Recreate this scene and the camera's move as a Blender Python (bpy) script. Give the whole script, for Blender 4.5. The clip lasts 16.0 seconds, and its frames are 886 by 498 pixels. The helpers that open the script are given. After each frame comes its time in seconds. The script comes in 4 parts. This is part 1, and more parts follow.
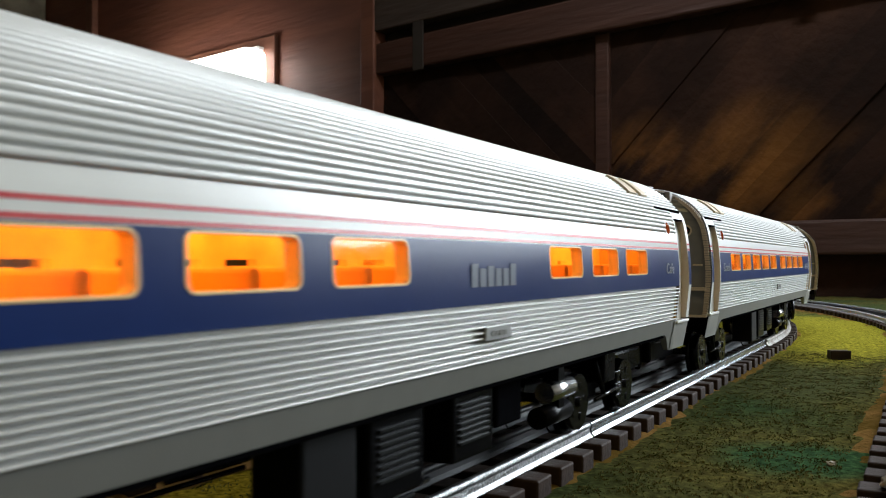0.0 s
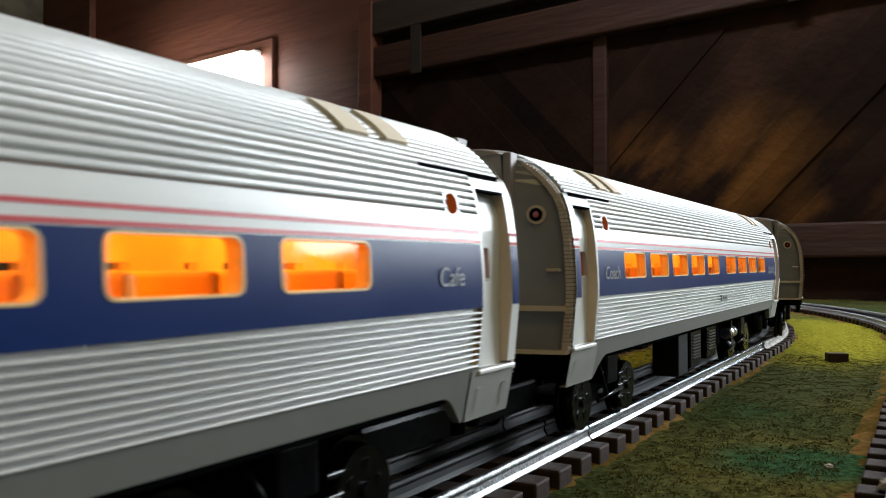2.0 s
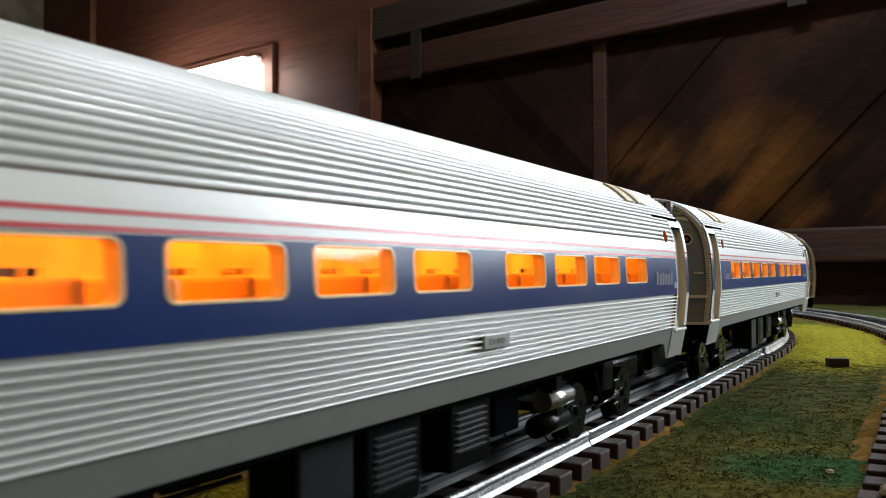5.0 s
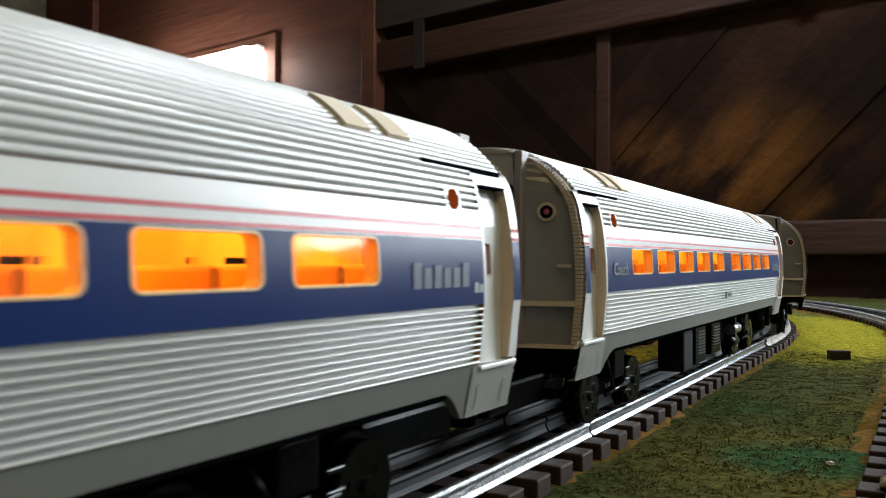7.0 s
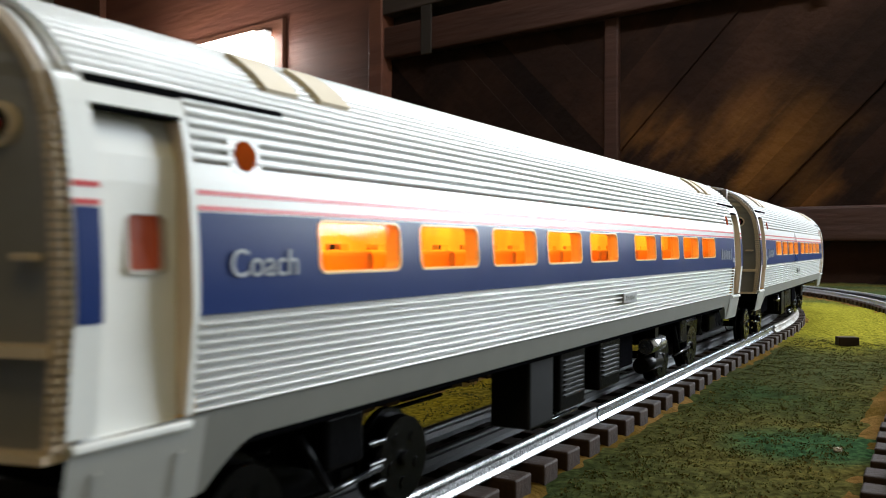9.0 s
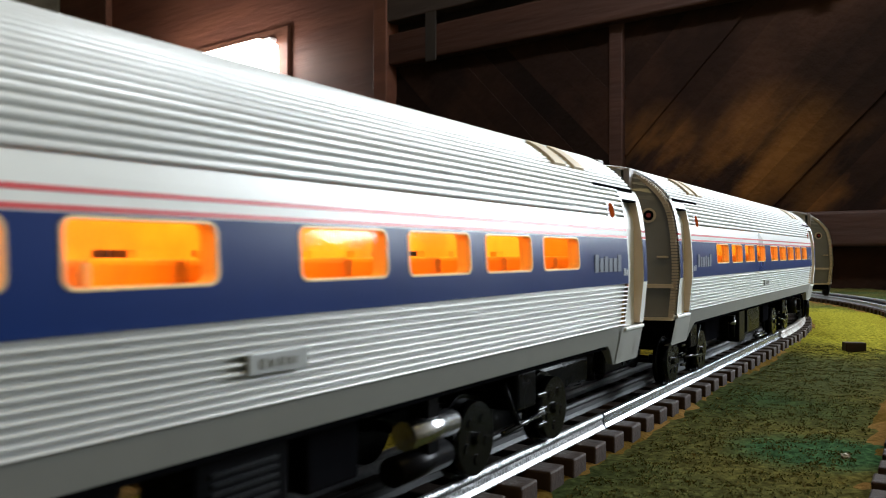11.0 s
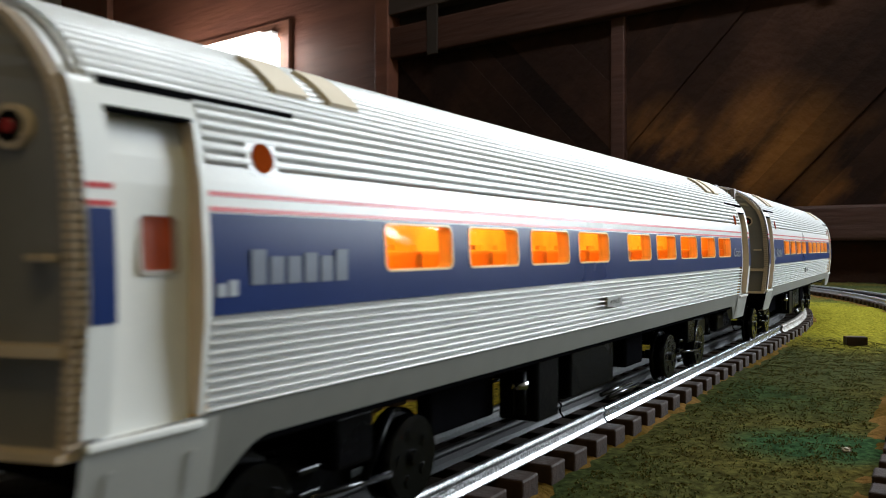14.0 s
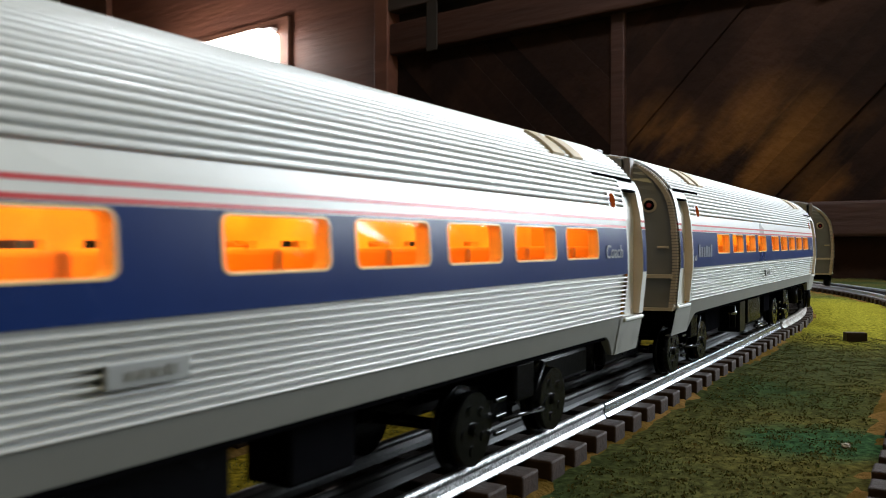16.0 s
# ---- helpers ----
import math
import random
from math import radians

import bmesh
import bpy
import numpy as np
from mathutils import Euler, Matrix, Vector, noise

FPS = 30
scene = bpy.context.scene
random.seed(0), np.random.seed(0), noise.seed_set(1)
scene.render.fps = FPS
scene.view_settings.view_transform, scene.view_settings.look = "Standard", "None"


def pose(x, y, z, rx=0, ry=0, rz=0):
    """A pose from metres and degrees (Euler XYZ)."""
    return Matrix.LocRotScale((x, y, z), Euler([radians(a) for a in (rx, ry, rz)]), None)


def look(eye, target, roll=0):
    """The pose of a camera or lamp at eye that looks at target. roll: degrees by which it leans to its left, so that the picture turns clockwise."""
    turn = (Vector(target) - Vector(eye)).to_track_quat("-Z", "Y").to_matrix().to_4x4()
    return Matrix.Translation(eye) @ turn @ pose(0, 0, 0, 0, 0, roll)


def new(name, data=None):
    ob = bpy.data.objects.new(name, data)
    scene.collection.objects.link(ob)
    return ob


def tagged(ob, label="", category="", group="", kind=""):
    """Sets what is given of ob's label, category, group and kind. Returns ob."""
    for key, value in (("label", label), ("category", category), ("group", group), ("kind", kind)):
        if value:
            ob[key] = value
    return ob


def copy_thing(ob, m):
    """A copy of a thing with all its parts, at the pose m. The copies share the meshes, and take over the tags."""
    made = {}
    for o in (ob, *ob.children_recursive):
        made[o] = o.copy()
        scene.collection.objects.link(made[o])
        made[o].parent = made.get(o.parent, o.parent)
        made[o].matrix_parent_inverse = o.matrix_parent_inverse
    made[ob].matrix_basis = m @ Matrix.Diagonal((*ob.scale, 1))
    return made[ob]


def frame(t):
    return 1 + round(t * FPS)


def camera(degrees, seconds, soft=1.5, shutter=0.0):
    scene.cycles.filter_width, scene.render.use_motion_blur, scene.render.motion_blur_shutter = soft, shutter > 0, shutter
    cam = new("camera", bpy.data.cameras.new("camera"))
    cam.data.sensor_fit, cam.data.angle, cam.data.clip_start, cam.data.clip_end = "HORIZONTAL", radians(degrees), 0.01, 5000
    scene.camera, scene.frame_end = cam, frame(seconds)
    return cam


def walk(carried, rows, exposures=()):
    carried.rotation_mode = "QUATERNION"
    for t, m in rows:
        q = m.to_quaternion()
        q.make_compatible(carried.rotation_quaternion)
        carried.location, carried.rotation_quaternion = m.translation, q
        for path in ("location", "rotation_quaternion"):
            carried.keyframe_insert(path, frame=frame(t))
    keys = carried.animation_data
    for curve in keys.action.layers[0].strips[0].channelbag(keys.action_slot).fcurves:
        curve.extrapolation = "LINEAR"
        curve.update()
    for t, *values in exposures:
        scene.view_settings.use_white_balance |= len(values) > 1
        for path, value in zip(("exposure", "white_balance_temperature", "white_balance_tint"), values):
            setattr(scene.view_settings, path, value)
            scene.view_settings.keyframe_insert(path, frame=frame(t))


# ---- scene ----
cam = camera(55.2, 16.0, soft=0.8, shutter=0.5)
# seconds, yaw, pitch and roll away from the first pose, in degrees
SWAY = [(0, 0.0, 0.0, 0.0), (0.5, -0.04, 0.08, 0.0), (1, -0.04, -0.01, 0.06), (1.5, -0.12, 0.14, 0.03), (2, -0.15, 0.21, 0.05), (2.5, -0.16, 0.26, 0.04), (3, -0.12, 0.47, 0.11), (3.5, -0.1, 0.44, 0.09), (4, -0.17, 0.6, 0.13), (6.5, -0.02, 0.29, -0.08), (7, 0.0, -0.08, -0.2), (7.5, 0.39, -0.01, -0.25), (8, 0.55, -0.32, -0.2), (8.5, 0.46, -0.06, -0.24), (9, 0.51, -1.03, -0.22), (11.5, 0.91, -0.55, -0.04), (12, 0.94, -0.69, -0.04), (12.5, 0.93, -0.9, -0.05), (13, 0.95, -0.83, -0.07), (13.5, 0.91, -0.99, -0.09), (14, 0.95, -1.02, -0.1), (14.5, 0.96, -0.99, -0.09), (15, 0.94, -1.0, -0.06), (15.5, 0.91, -1.12, -0.06), (16, 0.94, -1.26, -0.03)]
EYE = (0.1174, 0.0, 0.0546)
YAW, PITCH, ROLL = 29.77, 0.88, 0.0
cam.data.dof.use_dof, cam.data.dof.focus_distance, cam.data.dof.aperture_fstop = True, 0.38, 46.0
walk(cam, [(t, pose(*EYE, 90 + PITCH + dp, ROLL + dr, YAW + dy)) for t, dy, dp, dr in SWAY],
     exposures=[(0, -0.10), (3, -0.10), (4.2, -0.10), (6.5, 0.04), (8, 0.14), (9, 0.26), (10, 0.22), (11.5, 0.10), (12.5, 0.12), (13.5, 0.02), (14.5, -0.02), (16, -0.05)])

# ---- world and light ----
world = bpy.data.worlds.new("world")
scene.world = world
world.use_nodes = True
sky = world.node_tree.nodes.new("ShaderNodeTexSky")
sky.sky_type, sky.sun_disc = "NISHITA", False
sky.sun_elevation, sky.sun_rotation = radians(35), radians(60)
bg = world.node_tree.nodes["Background"]
bg.inputs["Strength"].default_value = 0.1
world.node_tree.links.new(sky.outputs[0], bg.inputs["Color"])


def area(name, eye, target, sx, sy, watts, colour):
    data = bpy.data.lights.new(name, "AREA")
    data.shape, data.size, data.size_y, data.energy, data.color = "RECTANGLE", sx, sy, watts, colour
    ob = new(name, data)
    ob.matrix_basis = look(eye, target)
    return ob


area("window_daylight", (0.78, 1.60, 0.67), (0.63, 0.60, 0.62), 0.86, 0.88, 43.0, (0.84, 0.93, 1.0))
# unseen cool fill, added to brighten the far cars, rails and barn door
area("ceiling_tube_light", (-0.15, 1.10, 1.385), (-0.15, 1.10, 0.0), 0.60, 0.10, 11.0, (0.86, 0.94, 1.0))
area("ceiling_lamp_light", (0.75, -0.55, 1.385), (0.0, 0.1, 0.0), 0.55, 0.2, 4.6, (1.0, 0.77, 0.30))

# ---- materials ----


def mat(name, base, rough=0.5, metal=0.0, vary=0.12, scale=60.0, bump=0.0, bump_scale=400.0, second=None, mix_scale=20.0, emit=0.0, coat=0.0, spec=0.5, stretch=None):
    """A surface with broad and fine changes of tone, and fine relief. Scales are per metre."""
    m = bpy.data.materials.new(name)
    m.use_nodes = True
    nt = m.node_tree
    n, links = nt.nodes, nt.links
    b = n["Principled BSDF"]
    tc = n.new("ShaderNodeTexCoord")
    fine = n.new("ShaderNodeTexNoise")
    fine.inputs["Scale"].default_value, fine.inputs["Detail"].default_value = scale, 6
    links.new(tc.outputs["Object"], fine.inputs["Vector"])
    source = tc.outputs["Object"]
    if stretch:
        mp = n.new("ShaderNodeMapping")
        mp.inputs["Scale"].default_value = stretch
        links.new(source, mp.inputs["Vector"])
        source = mp.outputs[0]
        links.new(source, fine.inputs["Vector"])
    broad = n.new("ShaderNodeTexNoise")
    broad.inputs["Scale"].default_value, broad.inputs["Detail"].default_value = mix_scale, 4
    links.new(source, broad.inputs["Vector"])
    ramp = n.new("ShaderNodeMix")
    ramp.data_type = "RGBA"
    lo = [c * (1 - vary) for c in base]
    hi = [min(1, c * (1 + vary)) for c in base]
    ramp.inputs[6].default_value, ramp.inputs[7].default_value = (*lo, 1), (*hi, 1)
    links.new(fine.outputs["Fac"], ramp.inputs[0])
    colour = ramp.outputs[2]
    if second:
        mix = n.new("ShaderNodeMix")
        mix.data_type = "RGBA"
        step = n.new("ShaderNodeMapRange")
        step.inputs[1].default_value, step.inputs[2].default_value = 0.42, 0.6
        links.new(broad.outputs["Fac"], step.inputs[0])
        links.new(step.outputs[0], mix.inputs[0])
        links.new(colour, mix.inputs[6])
        mix.inputs[7].default_value = (*second, 1)
        colour = mix.outputs[2]
    links.new(colour, b.inputs["Base Color"])
    rr = n.new("ShaderNodeMapRange")
    rr.inputs[3].default_value, rr.inputs[4].default_value = max(0.02, rough - 0.08), min(1, rough + 0.08)
    links.new(broad.outputs["Fac"], rr.inputs[0])
    links.new(rr.outputs[0], b.inputs["Roughness"])
    b.inputs["Metallic"].default_value = metal
    b.inputs["Coat Weight"].default_value = coat
    b.inputs["Specular IOR Level"].default_value = spec
    if bump:
        bn = n.new("ShaderNodeTexNoise")
        bn.inputs["Scale"].default_value, bn.inputs["Detail"].default_value = bump_scale, 5
        links.new(source, bn.inputs["Vector"])
        bm_ = n.new("ShaderNodeBump")
        bm_.inputs["Strength"].default_value, bm_.inputs["Distance"].default_value = bump, 0.6 / bump_scale
        links.new(bn.outputs["Fac"], bm_.inputs["Height"])
        links.new(bm_.outputs[0], b.inputs["Normal"])
    if emit:
        links.new(colour, b.inputs["Emission Color"])
        b.inputs["Emission Strength"].default_value = emit
    return m


def glass_mat(name, tint, clear):
    m = bpy.data.materials.new(name)
    m.use_nodes = True
    n, links = m.node_tree.nodes, m.node_tree.links
    n.remove(n["Principled BSDF"])
    t, g, mx, fr = n.new("ShaderNodeBsdfTransparent"), n.new("ShaderNodeBsdfGlossy"), n.new("ShaderNodeMixShader"), n.new("ShaderNodeFresnel")
    t.inputs[0].default_value = (*tint, 1)
    g.inputs["Roughness"].default_value = clear
    fr.inputs[0].default_value = 1.45
    links.new(fr.outputs[0], mx.inputs[0])
    links.new(t.outputs[0], mx.inputs[1])
    links.new(g.outputs[0], mx.inputs[2])
    links.new(mx.outputs[0], n["Material Output"].inputs[0])
    return m


def stained_boards():
    """Dark old boards with grain along each board and rusty stains on one stretch of the wall."""
    m = mat("dark_brown_barn_boards", (0.030, 0.0125, 0.0070), 0.85, 0.0, 0.5, 14, 0.3, 60, second=(0.017, 0.0075, 0.0046), mix_scale=5, spec=0.15)
    n, links = m.node_tree.nodes, m.node_tree.links
    b = n["Principled BSDF"]
    old = b.inputs["Base Color"].links[0].from_socket
    geo = n.new("ShaderNodeNewGeometry")
    total = None
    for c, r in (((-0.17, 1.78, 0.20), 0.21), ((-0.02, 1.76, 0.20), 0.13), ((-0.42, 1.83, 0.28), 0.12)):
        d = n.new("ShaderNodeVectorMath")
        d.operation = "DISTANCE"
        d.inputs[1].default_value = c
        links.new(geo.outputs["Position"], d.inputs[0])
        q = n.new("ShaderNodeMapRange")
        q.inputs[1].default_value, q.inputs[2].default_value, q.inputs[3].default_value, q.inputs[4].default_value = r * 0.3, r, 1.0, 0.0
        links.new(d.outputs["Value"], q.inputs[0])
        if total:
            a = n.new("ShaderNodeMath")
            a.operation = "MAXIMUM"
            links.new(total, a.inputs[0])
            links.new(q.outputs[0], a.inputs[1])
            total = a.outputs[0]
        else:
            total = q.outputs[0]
    nz = n.new("ShaderNodeTexNoise")
    nz.inputs["Scale"].default_value, nz.inputs["Detail"].default_value = 13, 7
    # stains run along the slanting boards
    turn = n.new("ShaderNodeMapping")
    turn.vector_type = "TEXTURE"
    turn.inputs["Rotation"].default_value = (0, radians(-45), 0)
    turn.inputs["Scale"].default_value = (3.2, 1, 1)
    links.new(geo.outputs["Position"], turn.inputs["Vector"])
    links.new(turn.outputs[0], nz.inputs["Vector"])
    st = n.new("ShaderNodeMapRange")
    st.inputs[1].default_value, st.inputs[2].default_value = 0.42, 0.62
    links.new(nz.outputs["Fac"], st.inputs[0])
    mu = n.new("ShaderNodeMath")
    mu.operation = "MULTIPLY"
    links.new(total, mu.inputs[0])
    links.new(st.outputs[0], mu.inputs[1])
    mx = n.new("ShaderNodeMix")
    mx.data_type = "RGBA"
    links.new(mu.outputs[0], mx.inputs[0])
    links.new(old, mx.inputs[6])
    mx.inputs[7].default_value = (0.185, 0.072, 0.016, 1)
    info = n.new("ShaderNodeObjectInfo")
    tone = n.new("ShaderNodeMapRange")
    tone.inputs[3].default_value, tone.inputs[4].default_value = 0.55, 1.5
    links.new(info.outputs["Random"], tone.inputs[0])
    hsv = n.new("ShaderNodeHueSaturation")
    links.new(mx.outputs[2], hsv.inputs["Color"])
    links.new(tone.outputs[0], hsv.inputs["Value"])
    links.new(hsv.outputs[0], b.inputs["Base Color"])
    return m


SILVER = mat("silver_white_paint", (0.64, 0.645, 0.63), 0.34, 0.10, 0.06, 300, spec=0.65)
WHITE = mat("white_paint", (0.74, 0.75, 0.73), 0.30, 0.0, 0.05, 200, 0.04, 900, spec=0.65)
BLUE = mat("dark_blue_paint", (0.008, 0.026, 0.125), 0.30, 0.0, 0.10, 200, 0.03, 900, spec=0.17)
RED = mat("red_stripe_paint", (0.55, 0.04, 0.045), 0.35, 0.0, 0.08, 200)
GREY = mat("grey_skirt_paint", (0.165, 0.165, 0.15), 0.45, 0.0, 0.10, 150, 0.05, 900)
ENDGREY = mat("end_panel_grey", (0.205, 0.196, 0.187), 0.30, 0.10, 0.14, 120, 0.05, 500)
BEIGE = mat("beige_weathered_edge", (0.58, 0.47, 0.35), 0.5, 0.0, 0.15, 150, 0.06, 700)
BLACK = mat("black_plastic", (0.005, 0.005, 0.006), 0.7, 0.0, 0.3, 200, 0.1, 700, spec=0.0)
TRUCK = mat("dark_truck_metal", (0.004, 0.004, 0.005), 0.28, 0.0, 0.3, 200, 0.1, 700, spec=0.05)
STEEL = mat("bright_steel", (0.6, 0.6, 0.6), 0.22, 1.0, 0.1, 300, 0.1, 500)
ROOFBOX = mat("tan_roof_hatch", (0.74, 0.63, 0.47), 0.5, 0.0, 0.1, 150, 0.05, 700)
LETTER = mat("silver_lettering", (0.36, 0.38, 0.42), 0.35, 0.3, 0.1, 300)
MARKING = mat("faded_silver_marking", (0.15, 0.17, 0.22), 0.35, 0.2, 0.2, 300)
CABIN = mat("amber_interior_plastic", (0.80, 0.42, 0.06), 0.5, 0.0, 0.15, 120)
SEAT = mat("orange_seat_plastic", (0.85, 0.42, 0.07), 0.5, 0.0, 0.2, 150)
GLOW = mat("amber_cabin_light", (1.0, 0.51, 0.05), 0.5, 0.0, 0.05, 30, emit=2.8)
REDLAMP = mat("red_marker_lens", (0.35, 0.03, 0.03), 0.2, 0.0, 0.05, 100, coat=0.5)
PANE = glass_mat("window_pane_clear", (0.97, 0.93, 0.85), 0.06)
# paler than the other rails: a gleam of reflected light put into the colour
OUTRAIL = mat("outer_rail_with_gleam", (0.72, 0.77, 0.82), 0.45, 0.6, 0.10, 500)
RAIL = mat("tinplate_rail", (0.44, 0.46, 0.48), 0.24, 1.0, 0.10, 900, 0.04, 900)
WORNRAIL = mat("galvanised_rail", (0.30, 0.305, 0.31), 0.34, 1.0, 0.35, 1800, 0.50, 1000, second=(0.15, 0.15, 0.15), mix_scale=1100)
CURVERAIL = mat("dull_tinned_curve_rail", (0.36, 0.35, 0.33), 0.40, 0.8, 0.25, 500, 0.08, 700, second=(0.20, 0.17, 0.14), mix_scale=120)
DULLSHADED = mat("dull_shaded_rail", (0.11, 0.11, 0.11), 0.42, 0.9, 0.3, 700, 0.1, 700)
TIE = mat("brown_plastic_tie", (0.042, 0.025, 0.018), 0.6, 0.0, 0.3, 250, 0.3, 900, second=(0.026, 0.017, 0.013), mix_scale=90, spec=0.15)
WALLRED = mat("red_brown_wall_boards", (0.24, 0.088, 0.050), 0.55, 0.0, 0.45, 12, 0.3, 60, second=(0.17, 0.060, 0.036), mix_scale=12, stretch=(0.12, 1, 1))
BARN = stained_boards()
BEAM = mat("dark_brown_beam", (0.060, 0.022, 0.013), 0.6, 0.0, 0.5, 30, 0.4, 60, stretch=(0.12, 1, 1))
RIM = mat("pale_amber_window_rim", (0.86, 0.62, 0.30), 0.35, 0.0, 0.08, 200)
CREAM = mat("cream_plaster", (0.42, 0.38, 0.28), 0.8, 0.0, 0.2, 18, 0.3, 80, second=(0.25, 0.22, 0.17), mix_scale=9)
PLASTER = mat("room_plaster", (0.35, 0.32, 0.28), 0.8, 0.0, 0.1, 8, 0.1, 60)
FLOORWOOD = mat("room_floor_wood", (0.12, 0.07, 0.04), 0.5, 0.0, 0.3, 8, 0.2, 60)
TUBE = mat("white_tube_glow", (1.0, 0.98, 0.96), 0.5, 0.0, 0.01, 10, emit=9.0)

# ---- mesh helpers ----


def mesh_of(name, bm, material):
    me = bpy.data.meshes.new(name)
    bm.normal_update()
    bm.to_mesh(me)
    bm.free()
    for m in material if isinstance(material, (list, tuple)) else [material]:
        me.materials.append(m)
    return me


def part(name, bm, material, parent, label=""):
    """One mesh object under a thing or under a part."""
    ob = new(name, mesh_of(name, bm, material) if isinstance(bm, bmesh.types.BMesh) else bm)
    ob.parent = parent
    return tagged(ob, label)


def thing(name, label, category, group="", kind=""):
    return tagged(new(name), label, category, group, kind)


def box(bm, x0, x1, y0, y1, z0, z1, bevel=0.0):
    vs = [bm.verts.new((x, y, z)) for x in (x0, x1) for y in (y0, y1) for z in (z0, z1)]
    fs = [bm.faces.new([vs[i] for i in f]) for f in ((0, 1, 3, 2), (4, 6, 7, 5), (0, 4, 5, 1), (2, 3, 7, 6), (0, 2, 6, 4), (1, 5, 7, 3))]
    if bevel:
        bmesh.ops.bevel(bm, geom=list({e for f in fs for e in f.edges}), offset=bevel, segments=2, affect="EDGES", profile=0.5)
    return bm


def boxed(*a, **k):
    return box(bmesh.new(), *a, **k)


def tube(bm, a, b, r, n=10, r2=None):
    a, b = Vector(a), Vector(b)
    q = (b - a).to_track_quat("Z", "Y").to_matrix()
    rings = []
    for p, rad in ((a, r), (b, r if r2 is None else r2)):
        rings.append([bm.verts.new(p + q @ Vector((rad * math.cos(i * math.tau / n), rad * math.sin(i * math.tau / n), 0))) for i in range(n)])
    for i in range(n):
        f = bm.faces.new((rings[0][i], rings[0][(i + 1) % n], rings[1][(i + 1) % n], rings[1][i]))
        f.smooth = True
    bm.faces.new(rings[0][::-1])
    bm.faces.new(rings[1])
    return bm


def sheet(bm, prof, ys, smooth=False, index=0):
    """A profile of (x, z) points swept along y."""
    rows = [[bm.verts.new((x, y, z)) for x, z in prof] for y in ys]
    for a, b in zip(rows, rows[1:]):
        for i in range(len(prof) - 1):
            f = bm.faces.new((a[i], a[i + 1], b[i + 1], b[i]))
            f.smooth, f.material_index = smooth, index
    return rows


# ---- the track's line: straight, then a curve to the left ----
START, RADIUS = 0.67, 1.12


def on_track(s, off=0.0, back=-0.9):
    """Place and heading at s along the inner track's centre line; off shifts to the right of the way out."""
    if s <= START:
        return Vector((off, s, 0)), 0.0
    a = (s - START) / RADIUS
    if a > math.pi:
        r = RADIUS + off
        return Vector((-RADIUS - r, START - (a - math.pi) * RADIUS, 0)), math.pi
    r = RADIUS + off
    return Vector((-RADIUS + r * math.cos(a), START + r * math.sin(a), 0)), a


def swept(bm, prof, stations, off):
    rows = []
    for s in stations:
        p, a = on_track(s, off)
        rx, ry = math.cos(a), math.sin(a)
        rows.append([bm.verts.new((p.x + x * rx, p.y + x * ry, z)) for x, z in prof])
    for a, b in zip(rows, rows[1:]):
        for i in range(len(prof)):
            bm.faces.new((a[i], a[(i + 1) % len(prof)], b[(i + 1) % len(prof)], b[i]))
    bm.faces.new(rows[0])
    bm.faces.new(rows[-1][::-1])
    return bm

# ---- room ----
DECK = -0.0100  # the layout's ground
WALL_M = Matrix.Translation((0.05, 1.75, 0)) @ Matrix.Rotation(math.atan2(-0.168, 0.986), 4, "Z")  # local x along the wall, y away, z up


def placed(ob, m):
    ob.matrix_basis = m
    return ob


def setting(name, bm, material, label, category, m=None):
    ob = tagged(new(name, mesh_of(name, bm, material)), label, category, kind="structure")
    if m:
        ob.matrix_basis = m
    return ob


def rim_box(x0, x1, z0, z1, w, y0, y1):
    bm = boxed(x0, x1, y0, y1, z0, z0 + w)
    box(bm, x0, x1, y0, y1, z1 - w, z1)
    box(bm, x0, x0 + w, y0, y1, z0 + w, z1 - w)
    box(bm, x1 - w, x1, y0, y1, z0 + w, z1 - w)
    return bm


setting("floor", boxed(-3.9, 1.9, -2.2, 2.6, -0.98, -0.93), FLOORWOOD, "brown wooden floor of the hobby room", "floor")
setting("ceiling", boxed(-3.9, 1.9, -2.2, 2.6, 1.45, 1.5), PLASTER, "plain pale plaster ceiling of the room", "ceiling")
setting("wall_south", boxed(-3.9, 1.9, -2.25, -2.2, -0.93, 1.45), PLASTER, "plain plaster wall behind the layout", "wall")
setting("wall_west", boxed(-3.95, -3.9, -2.2, 2.6, -0.93, 1.45), WALLRED, "red-brown boarded side wall of the room", "wall")
setting("wall_east", boxed(1.70, 1.80, -2.2, 1.80, -0.93, 1.45), PLASTER, "plaster side wall of the hobby room", "wall")
# the far wall with a window opening beyond the barn door
bm = boxed(-3.9, 0.36, 0.0, 0.08, -0.98, 1.5)
box(bm, 1.24, 1.85, 0.0, 0.08, -0.98, 1.5)
box(bm, 0.36, 1.24, 0.0, 0.08, -0.98, 0.21)
box(bm, 0.36, 1.24, 0.0, 0.08, 1.12, 1.5)
setting("wall_north", bm, WALLRED, "dark red-brown wooden wall behind the layout", "wall", WALL_M)
win = setting("window_1", rim_box(0.36, 1.24, 0.21, 1.12, 0.05, 0.01, 0.07), WHITE, "white window frame in the wooden wall", "window", WALL_M)
# ---- ground ----


WALL_Y = 1.742  # the far edge of the table at x = 0.05


